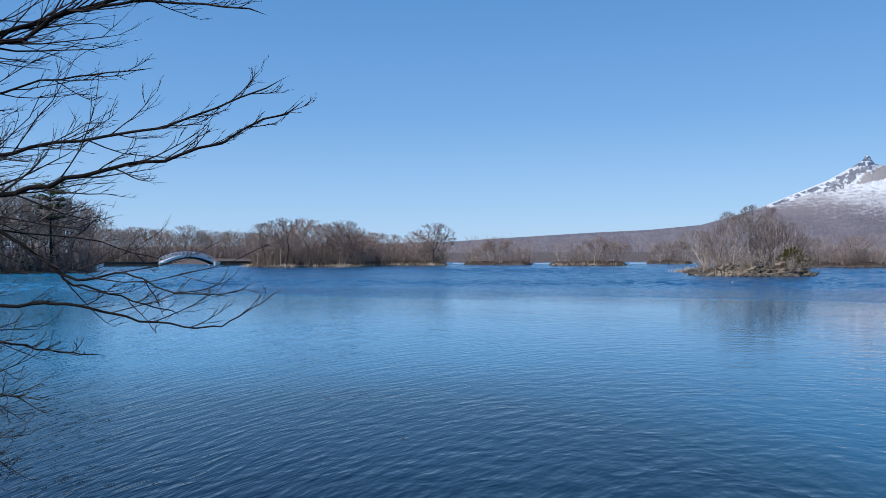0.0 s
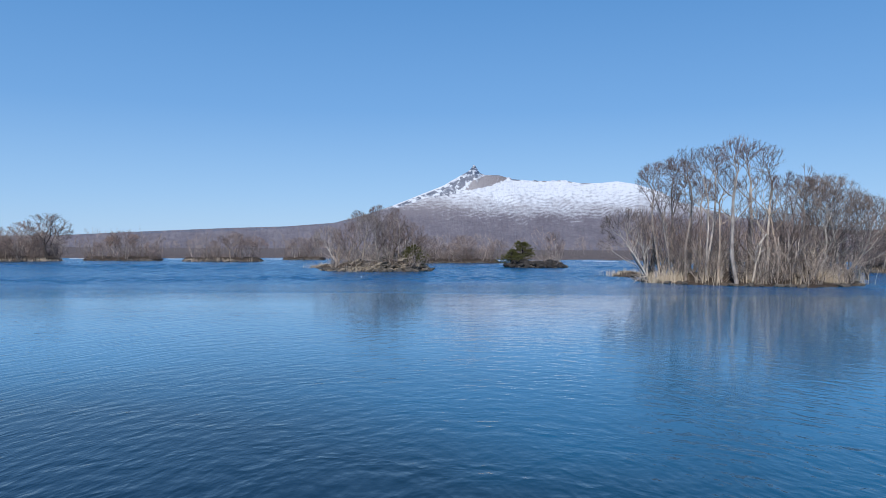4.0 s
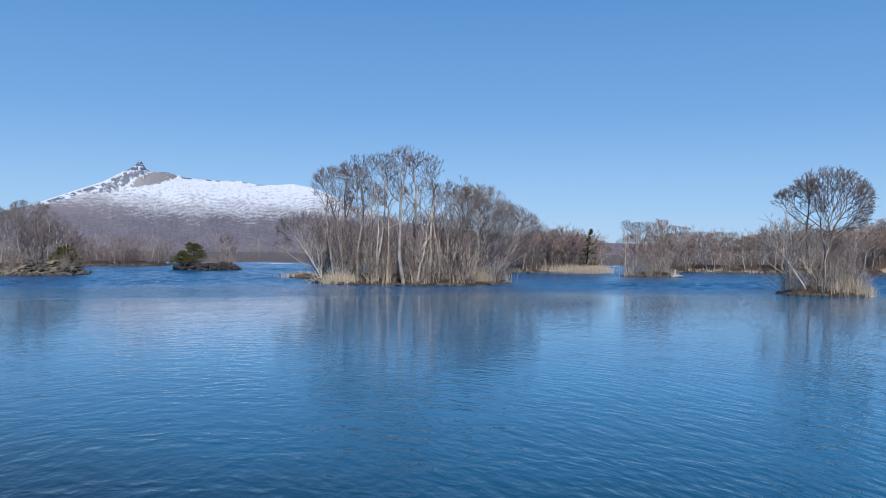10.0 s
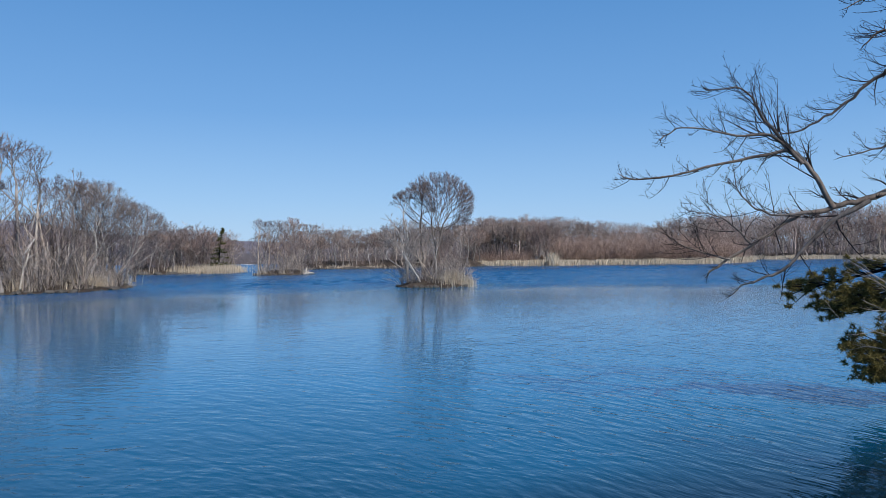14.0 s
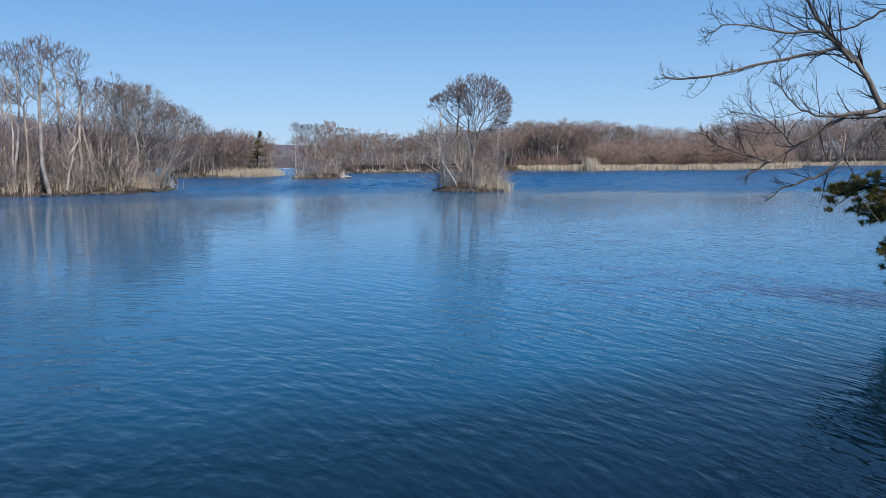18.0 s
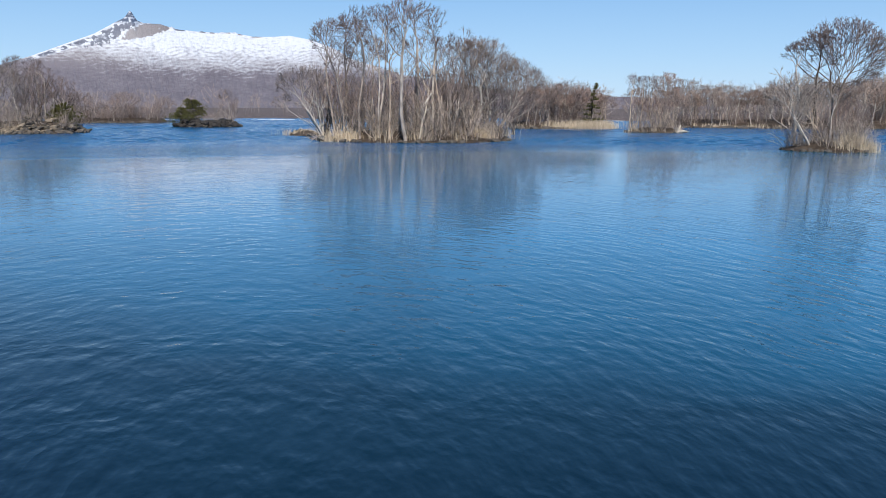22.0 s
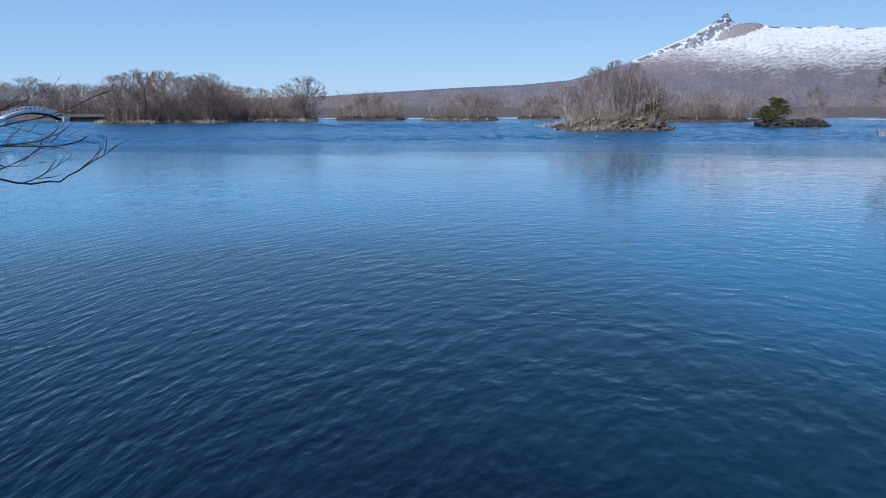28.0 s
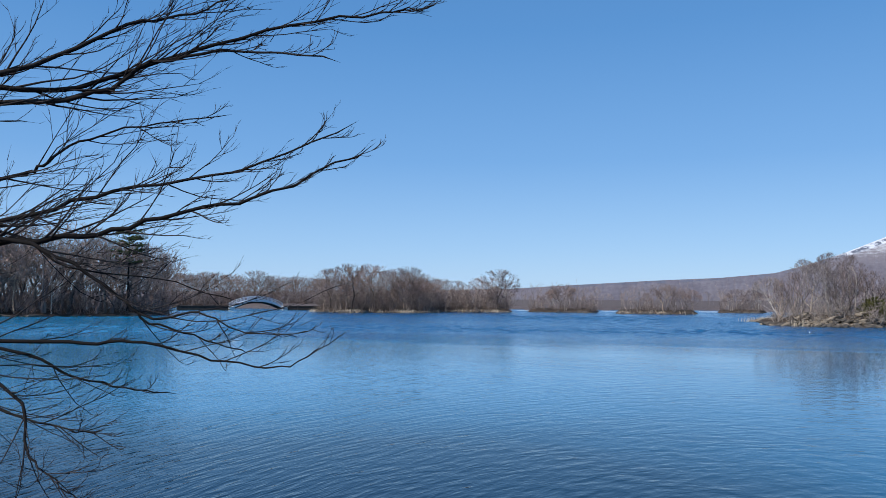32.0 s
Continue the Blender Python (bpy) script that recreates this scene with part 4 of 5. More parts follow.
for az, d, high, out, girth in ((19.3, 59.6, 2.3, 0.62, 0.085), (19.7, 60.2, 3.9, 0.25, 0.06)):
    snag = new("broken_tree")
    tagged(snag, "broken grey tree with a pale split stump of a limb", "tree", "trees on the wooded island")
    low, pale = Tubes(), Tubes()
    low.add([Vector((0, 0, -0.3)), Vector((0.05, 0, high * 0.4)), Vector((-0.03, 0, high * 0.8)), Vector((0, 0, high))], [girth * 1.3, girth * 1.1, girth, girth * 0.9], 7)
    pale.add([Vector((0, 0, high - 0.05)), Vector((out * 0.4, 0, high + 0.35)), Vector((out, 0, high + 0.95)), Vector((out * 1.04, 0, high + 1.0))], [girth * 0.95, girth, girth * 0.6, girth * 0.1], 6)
    part_mesh("trunk", low.mesh("trunk", BARK_GREY), snag)
    part_mesh("limb", pale.mesh("limb", BROKEN_WOOD), snag, "pale split limb without bark")
    p = polar(az, d, 0.45)
    snag.matrix_basis = stand(p.x, p.y, p.z, -0.34, 1.0)
for kind, az, d, h, turn in (
        ("round", -8.2, 88.6, 6.6, 0.5), ("tall_pale_b", -6.5, 90.0, 7.2, 2.0), ("round", -9.2, 90.0, 6.6, 3.0), ("multi_b", -10.2, 90.5, 6.0, 1.0),
        ("multi_b", -11.0, 91.5, 5.0, 4.0), ("multi", -8.3, 93.0, 7.6, 5.0), ("multi_b", -5.8, 90.0, 6.2, 0.2), ("multi_b", -5.4, 92.0, 6.2, 2.3), ("tall_grey", -8.0, 92.0, 7.8, 4.4),
        ("multi_b", -6.9, 94, 7.2, 3.6), ("multi_b", -7.4, 87.8, 4.6, 0.9), ("multi_b", -7.2, 91.5, 7.4, 5.5), ("tall_grey", -9.6, 91.0, 7.0, 1.7), ("tall_pale", -7.0, 92.5, 7.4, 3.1),
        ("multi_b", -4.9, 91.0, 4.6, 3.1), ("leaning", -11.0, 90.5, 4.8, 3.0)):
    plant(kind, az, d, h * 0.93, turn, "trees on the stony islet", 0.7)
for kind, az, d, h, turn in (("far_d", 4.4, 114, 5.6, 0.5), ("far_a", 5.2, 115, 4.8, 2.0), ("far_d", 3.2, 115.5, 5.0, 4.0), ("multi_b", 5.5, 113, 3.0, 1.0)):
    plant(kind, az, d, h, turn, "trees on the pine islet", 0.6)
for kind, az, d, h, turn in (("tall_pale", 34.5, 92.5, 6.2, 0.5), ("tall_grey", 35.2, 93, 6.2, 2.0), ("round", 36.0, 94, 6.3, 4.0), ("multi", 36.6, 93, 5.6, 1.0), ("multi_b", 37.4, 93.5, 5.4, 3.0), ("tall_pale_b", 35.6, 94.5, 6.0, 5.0), ("multi_b", 34.8, 93.0, 5.0, 2.2), ("multi_b", 36.2, 92.4, 4.6, 0.7), ("far_c", 37.0, 95.0, 6.4, 1.9), ("far_c", 35.0, 95.0, 6.6, 3.9)):
    plant(kind, az, d, h, turn, "trees on the narrow islet", 0.35)

for kind, az, h, turn in (("multi_b", 55.2, 6.2, 0.4), ("multi", 55.8, 4.8, 2.2)):
    plant(kind, az, SHORES["right_shore"](az) + 1.2, h, turn, "bare trees along the lake shore", 0.4)

# woods on the shores: the front trees singly, those behind as one wood
SIMPLE = []
for s in range(4):
    wood, twigs = tree_shape(90 + s, ((0, 0, 5.4, 2.8 + 0.2 * s, 2.9, 3.6),), 1.6, 1 + 2 * (s % 2), 0.2, 0.024, 0.8, 4, (4, 3, 3))
    n = len(wood.v)
    SIMPLE.append((wood.v + twigs.v, wood.f + [tuple(q + n for q in f) for f in twigs.f]))
rng = random.Random(5)
woods, umber, domed = [], [], []
DOMES = []
for s in range(3):
    wood, twigs = tree_shape(96 + s, ((0, 0, 6.3, 3.2 + 0.2 * s, 3.1, 2.4),), 3.0, 1, 0.12, 0.024, 0.55, 4, (4, 3, 3))
    n = len(wood.v)
    DOMES.append((wood.v + twigs.v, wood.f + [tuple(q + n for q in f) for f in twigs.f]))
for key, az0, az1, dep, h0, h1, h2, count in (
        ("left_point", -77, -54.8, 20, 11.0, 10.6, 9.4, 126), ("beyond_bridge", -56, -43.4, 22, 9.4, 9.0, 8.4, 96),
        ("left_wood", -44.2, -35.6, 24, 6.4, 8.7, 6.4, 66), ("mid_wood", -35.6, -30.0, 16, 5.6, 6.0, 7.6, 22),
        ("low_isle", -28.3, -23.6, 10, 5.6, 6.9, 5.6, 18), ("next_isle", -21.8, -16.7, 10, 4.6, 6.0, 5.4, 16),
        ("far_isle", -14.9, -12.1, 8, 5.4, 5.6, 5.4, 14), ("back_isle", -5.8, 1.0, 10, 5.4, 5.8, 5.0, 30),
        ("promontory", 25.8, 32.9, 15, 7.6, 6.6, 5.4, 40), ("right_wood", 36.6, 51.0, 24, 7.0, 7.2, 7.8, 88),
        ("right_shore", 49.8, 56.4, 20, 8.0, 8.6, 8.2, 74), ("right_shore", 56.4, 69.0, 30, 8.8, 6.8, 8.6, 96), ("far_right_shore", 66.5, 84.0, 40, 10, 11.0, 13.0, 110)):
    for k in range(count):
        u = (k + rng.uniform(-0.4, 0.4) + 0.5) / count
        az = az0 + (az1 - az0) * min(0.99, max(0.01, u))
        back = (0.0, 0.75, 0.35)[k % 3] + 0.25 * rng.random()
        d = SHORES[key](az) + (1.8 if key != "right_shore" else 4.5 if az1 < 57 else 12) + dep * back
        h = (h0 + (h1 - h0) * 2 * u if u < 0.5 else h1 + (h2 - h1) * (2 * u - 1)) * rng.uniform(0.86, 1.06)
        turn = rng.uniform(0, 6.3)
        broad = rng.uniform(1.05, 1.45)
        if (k % 3 == 0 and (count < 90 or k % 2 == 0)) or (k % 3 == 2 and key not in ("left_point", "beyond_bridge", "far_right_shore", "right_shore")):
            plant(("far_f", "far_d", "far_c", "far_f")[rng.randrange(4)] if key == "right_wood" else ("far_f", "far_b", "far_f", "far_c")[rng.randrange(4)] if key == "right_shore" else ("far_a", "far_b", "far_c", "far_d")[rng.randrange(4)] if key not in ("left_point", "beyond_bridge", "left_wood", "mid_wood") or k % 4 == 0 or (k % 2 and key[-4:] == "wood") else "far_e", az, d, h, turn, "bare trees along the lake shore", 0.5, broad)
        else:
            p = polar(az, d, 0.5)
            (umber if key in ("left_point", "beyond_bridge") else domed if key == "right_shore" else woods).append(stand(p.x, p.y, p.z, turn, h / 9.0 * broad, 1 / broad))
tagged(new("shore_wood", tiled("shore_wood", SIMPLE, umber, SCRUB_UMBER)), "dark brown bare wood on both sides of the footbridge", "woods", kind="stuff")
tagged(new("shore_wood", tiled("shore_wood", SIMPLE, woods, TWIG_FAR)), "grey-brown bare wood behind the shore trees", "woods", kind="stuff")
tagged(new("shore_wood", tiled("shore_wood", DOMES, domed, TWIG_FAR)), "grey bare wood with rounded crowns above the willows", "woods", kind="stuff")
woods = []
for k in range(1000):
    az = rng.uniform(-62, 88)
    d = rng.uniform(225, 470) if -34 < az < 36 else rng.uniform(230, 420)
    p = polar(az, d, 0.8)
    woods.append(stand(p.x, p.y, ground_height(p.x, p.y) - 0.2, rng.uniform(0, 6.3), rng.uniform(0.5, 0.85)))
FAR_SIMPLE = []
for s in range(4):
    wood = Tubes()
    r2 = random.Random(190 + s)
    top = stem(r2, Vector((0, 0, -0.3)), Vector((0, 0, 1)), 7.5, 4, 0.07, 0.02)
    wood.add(top, [0.06, 0.055, 0.045, 0.035, 0.02], 3)
    for k in range(11):
        p, d = along(top, r2.uniform(0.3, 0.95))
        limb = aside(d, r2.uniform(0.4, 1.0), r2)
        long = r2.uniform(1.6, 3.4)
        wood.blade(p, p + limb * long, 0.05, r2)
        for _ in range(7):
            wood.spray(p + limb * long * r2.uniform(0.3, 1.0), aside(limb, r2.uniform(0.2, 0.9), r2), r2.uniform(0.6, 1.3), 0.035, r2, 1)
    FAR_SIMPLE.append((wood.v, wood.f))
for k in range(700):
    key, az0, az1, deep = (("right_shore", 50, 69, 34), ("far_right_shore", 66, 84, 44), ("right_wood", 36.8, 51, 24), ("left_wood", -44.2, -35.6, 22), ("mid_wood", -35.6, -30, 14), ("left_point", -77, -54.8, 20), ("beyond_bridge", -56, -43.4, 22), ("promontory", 25.8, 32.6, 14))[k % 8 if k % 3 else k % 2]
    az = rng.uniform(az0, az1)
    p = polar(az, SHORES[key](az) + deep * rng.uniform(0.35, 1.1), 0.4)
    tall = {"far_right_shore": 1.25, "left_point": 0.95, "left_wood": 0.92, "right_shore": 0.6, "right_wood": 0.68}.get(key, 0.8) * rng.uniform(0.75, 1.0)
    woods.append(stand(p.x, p.y, p.z, rng.uniform(0, 6.3), tall, rng.uniform(0.85, 1.0)))
tagged(new("far_wood", tiled("far_wood", FAR_SIMPLE, woods, TWIG_FAR)), "far bare woods at the foot of the volcano", "woods", kind="stuff")


# ---- scrub and reeds ----
def shrub_shape(seed, stems, h, sprays=6, fine=0.013):
    r2 = random.Random(seed)
    t = Tubes()
    for _ in range(stems):
        a, tilt = r2.uniform(0, 6.3), r2.uniform(0.1, 0.75)
        L = h * r2.uniform(0.55, 1.1)
        pts = stem(r2, Vector((r2.gauss(0, 0.25), r2.gauss(0, 0.25), -0.2)), Vector((math.cos(a) * tilt, math.sin(a) * tilt, 1)).normalized(), L, 3, 0.30, 0.03)
        t.add(pts, [0.028, 0.022, 0.016, 0.01], 3)
        for _ in range(sprays):
            p, d = along(pts, r2.uniform(0.3, 0.98))
            t.spray(p, aside(d, r2.uniform(0.3, 0.9), r2), L * r2.uniform(0.15, 0.42), fine, r2)
    return t.v, t.f


SHRUBS = [shrub_shape(300 + s, 13, 3.0) for s in range(4)]


def scrub(name, label, places, material):
    tagged(new(name, tiled(name, SHRUBS, places, material)), label, "scrub", kind="stuff")


def on_island(thing, across, deep, n, h0, h1, seed, z=0.2, inner=0.0):
    r2 = random.Random(seed)
    out = []
    for _ in range(n):
        a, t = r2.uniform(0, 6.3), math.sqrt(r2.uniform(inner, 0.9))
        p = thing.matrix_basis @ Vector((across * t * math.cos(a), deep * t * math.sin(a), z))
        out.append(stand(p.x, p.y, p.z, r2.uniform(0, 6.3), r2.uniform(h0, h1) / 3.0))
    return out


def on_shore(key, az0, az1, near, far, n, h0, h1, seed):
    r2 = random.Random(seed)
    out = []
    for k in range(n):
        az = r2.uniform(az0, az1)
        p = polar(az, SHORES[key](az) + r2.uniform(near, far), 0.35)
        out.append(stand(p.x, p.y, p.z, r2.uniform(0, 6.3), r2.uniform(h0, h1) / 3.0))
    return out


scrub("undergrowth", "tangled grey-brown undergrowth on the islands", on_island(big_island, 8.3, 7.0, 90, 1.6, 3.6, 1, 0.35) + on_island(lone_island, 2.5, 2.3, 34, 0.9, 2.2, 2)
      + on_island(stony_island, 6.2, 5.4, 80, 1.0, 2.6, 3, 0.5) + on_island(pine_island, 4.0, 3.8, 26, 1.0, 2.2, 4, 0.4) + on_island(small_island, 3.3, 2.9, 26, 1.0, 2.6, 5), SCRUB_GREY)
scrub("shore_scrub", "brown leafless scrub along the shores", on_shore("left_wood", -44, -35.6, 1, 14, 110, 1.8, 5.0, 13) + on_shore("mid_wood", -35.5, -30, 1, 12, 70, 1.6, 4.2, 14) + on_shore("low_isle", -28.3, -23.6, 1, 8, 34, 1.0, 3.0, 15)
      + on_shore("next_isle", -21.8, -16.7, 1, 8, 34, 1.0, 2.8, 16) + on_shore("far_isle", -14.9, -12.1, 1, 6, 14, 1.2, 2.8, 17) + on_shore("back_isle", -5.8, 1, 1, 8, 50, 1.4, 3.6, 18)
      + on_shore("promontory", 25.8, 32.9, 1.5, 12, 60, 1.0, 3.2, 19) + on_shore("right_wood", 36.6, 51, 1.5, 16, 100, 0.9, 2.6, 20) + on_shore("far_right_shore", 66.5, 84, 4, 20, 90, 1.5, 4.0, 21), SCRUB_BROWN)
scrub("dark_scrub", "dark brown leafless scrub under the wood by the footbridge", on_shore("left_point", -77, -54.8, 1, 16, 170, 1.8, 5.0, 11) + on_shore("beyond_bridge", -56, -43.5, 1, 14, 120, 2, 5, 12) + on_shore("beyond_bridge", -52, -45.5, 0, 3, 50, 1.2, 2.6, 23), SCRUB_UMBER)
WILLOWS = [shrub_shape(340 + s, 22, 3.0, 9, 0.012) for s in range(4)]
tagged(new("willow_thicket", tiled("willow_thicket", WILLOWS, on_shore("right_shore", 49.8, 55.0, 2, 7, 130, 1.3, 2.4, 22) + on_shore("right_shore", 54.6, 69.5, 3, 20, 440, 2.8, 4.9, 23), WILLOW)), "dense red-brown willow thicket behind the reeds", "scrub", kind="stuff")


def reeds(name, label, spots, h, seed, material=REED, width=0.05):
    """Dry blades standing in clumps; spots are (x, y, radius, number)."""
    r2 = random.Random(seed)
    v, f = [], []
    for x, y, rad, n in spots:
        tall = r2.uniform(0.6, 1.15)
        for _ in range(int(n * 2.2)):
            px, py = x + r2.gauss(0, rad), y + r2.gauss(0, rad)
            hh, a, tilt = h * tall * r2.uniform(0.5, 1.1), r2.uniform(0, 6.3), abs(r2.gauss(0, 0.2))
            b, bend = r2.uniform(0, 6.3), r2.uniform(1, 1.7)
            wx, wy = math.cos(a) * width * 0.28, math.sin(a) * width * 0.28
            tx, ty = math.cos(b) * tilt * hh, math.sin(b) * tilt * hh
            k = len(v)
            v += [(px - wx, py - wy, -0.05), (px + wx, py + wy, -0.05), (px + wx * 0.8 + tx * 0.4, py + wy * 0.8 + ty * 0.4, hh * 0.6), (px - wx * 0.8 + tx * 0.4, py - wy * 0.8 + ty * 0.4, hh * 0.6), (px + tx * bend, py + ty * bend, hh)]
            f += [(k, k + 1, k + 2, k + 3), (k + 3, k + 2, k + 4)]
    tagged(new(name, mesh_of(name, v, f, material, False)), label, "reeds", kind="stuff")


def spots_between(az0, az1, dist, rad, n, count, seed):
    r2 = random.Random(seed)
    out = []
    for k in range(count):
        az = r2.uniform(az0, az1)
        p = polar(az, dist(az) if callable(dist) else dist + r2.uniform(-0.4, 0.4))
        out.append((p.x, p.y, rad, int(n * r2.uniform(0.5, 1.5))))
    return out


reeds("reed_belt", "belt of pale dry reeds along the shore", spots_between(50.3, 70, lambda a: SHORES["right_shore"](a) + 0.6, 0.6, 84, 220, 1) + spots_between(66, 84, lambda a: SHORES["far_right_shore"](a) + 1.2, 1.2, 60, 120, 2), 0.95, 1, width=0.14)
tuft = polar(56.3, SHORES["right_shore"](56.3) - 0.6)
reeds("reed_clump", "taller clump of pale dry reeds", [(tuft.x, tuft.y, 0.55, 140)], 2.1, 2, width=0.08)
reeds("reed_fringe", "fringe of straw-coloured reeds on the promontory", spots_between(29.2, 33.0, lambda a: SHORES["promontory"](a) + 0.9, 0.8, 40, 44, 3) + spots_between(26, 29, lambda a: SHORES["promontory"](a) + 1.0, 0.5, 10, 5, 4), 1.3, 3, material=DRY_GRASS, width=0.055)
reeds("shore_grass", "pale dry grass at the far waterline", spots_between(-44.6, -35.4, lambda a: SHORES["left_wood"](a) + 0.8, 0.5, 12, 34, 5) + spots_between(-35, -30, lambda a: SHORES["mid_wood"](a) + 0.8, 0.5, 12, 22, 6) + spots_between(-22, -16.6, lambda a: SHORES["next_isle"](a) + 0.6, 0.4, 10, 18, 7) + spots_between(38.8, 50, lambda a: SHORES["right_wood"](a) + 0.9, 0.4, 9, 26, 8), 0.8, 4, material=DRY_GRASS, width=0.08)
reeds("island_grass", "dry straw-coloured grass fringing the wooded island", spots_between(12.0, 14.2, 60.6, 0.35, 40, 9, 9) + spots_between(14.2, 22, 58.8, 0.35, 12, 7, 10) + spots_between(22.2, 24.8, 62.9, 0.4, 90, 11, 11) + spots_between(24.8, 25.6, 66.5, 0.4, 30, 4, 12), 1.15, 5, material=DRY_GRASS, width=0.035)
reeds("islet_reeds", "straw-coloured reeds on the tiny islet", spots_between(48.6, 50.1, 53.6, 0.35, 60, 9, 13) + spots_between(47.6, 48.6, 52.6, 0.3, 12, 3, 14), 1.25, 6, material=DRY_GRASS, width=0.03)
reeds("spit_grass", "bleached grass on the stony islet and its spit", spots_between(-12.4, -10.8, 103.0, 1.2, 30, 14, 15) + spots_between(-10.6, -8.6, 85.6, 0.4, 14, 5, 16) + spots_between(34.2, 38.0, 90.2, 0.3, 10, 8, 17) + spots_between(9.6, 11.4, 76, 1.0, 24, 8, 18), 0.8, 7, material=DRY_GRASS, width=0.05)


# ---- conifers ----
def tuft_shape(seed, needles, long, wide_):
    r2 = random.Random(seed)
    v, f = [], []
    for _ in range(needles):
        d = Vector((r2.gauss(0, 1), r2.gauss(0, 1), r2.gauss(0.5, 0.8))).normalized() * long * r2.uniform(0.6, 1.1)
        s = d.cross(Vector((r2.gauss(0, 1), r2.gauss(0, 1), r2.gauss(0, 1)))).normalized() * wide_
        k = len(v)
        v += [s, -s, d]
        f.append((k, k + 1, k + 2))
    return v, f


TUFTS = [tuft_shape(s, 24, 1.0, 0.06) for s in range(3)]


def conifer(name, label, az, d, h, z, kind, seed, needles=NEEDLES_DARK):
    """A pine with flat layered pads, or a narrow fir."""
    r2 = random.Random(seed)
    thing = new(name)
    thing.matrix_basis = Matrix.Translation(polar(az, d, z))
    tagged(thing, label, "tree")
    trunk, places = Tubes(), []
    top = stem(r2, Vector((0, 0, -0.3)), Vector((0.03, 0, 1)), h, 8, 0.05, 0.03)
    trunk.add(top, [0.022 * h * (1 - 0.85 * i / 8) for i in range(9)], 6)
    for k in range({"pine": 60, "fir": 60, "low": 60}[kind]):
        u = min(0.99, (0.62, 0.74, 0.84, 0.92, 0.98)[k % 5] + r2.gauss(0, 0.012)) if kind == "pine" else r2.uniform(0.12, 0.99)
        if kind == "low":
            u = r2.uniform(0.15, 0.98)
        p, _ = along(top, u)
        reach = {"pine": 0.40 * h * (1.3 - u) ** 0.5, "fir": 0.32 * h * (1.04 - u), "low": 0.82 * h * (1.1 - u) ** 0.6}[kind] * r2.uniform(0.6, 1.1)
        a = r2.uniform(0, 6.3)
        sub = stem(r2, p, Vector((math.cos(a), math.sin(a), 0.12 if kind != "fir" else -0.15)).normalized(), max(0.2, reach), 4, 0.1, 0.02)
        trunk.add(sub, [0.006 * h * (1 - 0.7 * i / 4) for i in range(5)], 4)
        for _ in range(16):
            q, _ = along(sub, r2.uniform(0.25, 1.0))
            thick = {"pine": 0.02, "fir": 0.05, "low": 0.08}[kind]
            q = q + Vector((r2.gauss(0, 0.09), r2.gauss(0, 0.09), r2.gauss(0.03, thick))) * max(0.5, reach)
            size = {"pine": 0.30, "fir": 0.20, "low": 0.034 * h + 0.12}[kind]
            places.append(Matrix.Translation(q) @ Matrix.Rotation(r2.uniform(0, 6.3), 4, "Z") @ Matrix.Diagonal((size, size, size * 0.68, 1)))
    part_mesh("trunk", trunk.mesh("trunk", BARK_DARK), thing)
    tagged(part_mesh("foliage", tiled("foliage", TUFTS, places, needles, False), thing, "dark green needle clusters"), kind="stuff")


conifer("pine_tree", "tall dark green pine among bare trees", -57.5, 112.5, 11.3, 0.4, "pine", 1)
conifer("pine_tree", "low spreading green pine on a rocky islet", 2.7, 112.0, 3.6, 0.5, "low", 2, NEEDLES_OLIVE)
conifer("pine_tree", "small green pine beside the larger one", 1.9, 112.6, 2.6, 0.4, "low", 3, NEEDLES_OLIVE)
conifer("fir_tree", "dark narrow fir on the promontory", 31.67, 106.0, 6.0, 0.5, "fir", 4, NEEDLES_OLIVE)
conifer("evergreen_shrub", "dark evergreen bush on the stony islet", -5.3, 89.6, 2.7, 0.6, "low", 5, NEEDLES_OLIVE)

# ---- footbridge ----
bridge = new("footbridge")
bridge.matrix_basis = Matrix.Translation(polar(-48.7, 172)) @ Matrix.Rotation(radians(48.7 + 26), 4, "Z")
tagged(bridge, "pale grey arched footbridge on white abutments", "bridge")
HALF = 5.8


def arch(x):
    return 0.75 + 1.45 * (1 - (x / HALF) ** 2)


def strip(y0, y1, lift0, lift1, steps=24):
    """A bar that follows the arch."""
    bm = bmesh.new()
    rings = []
    for i in range(steps + 1):
        x = -HALF + 2 * HALF * i / steps
        rings.append([bm.verts.new((x, y, arch(x) + l)) for y, l in ((y0, lift0), (y1, lift0), (y1, lift1), (y0, lift1))])
    for a, b in zip(rings, rings[1:]):
        for k in range(4):
            bm.faces.new((a[k], b[k], b[(k + 1) % 4], a[(k + 1) % 4]))
    bm.faces.new(rings[0])
    bm.faces.new(rings[-1][::-1])
    bmesh.ops.recalc_face_normals(bm, faces=bm.faces)
    return bm


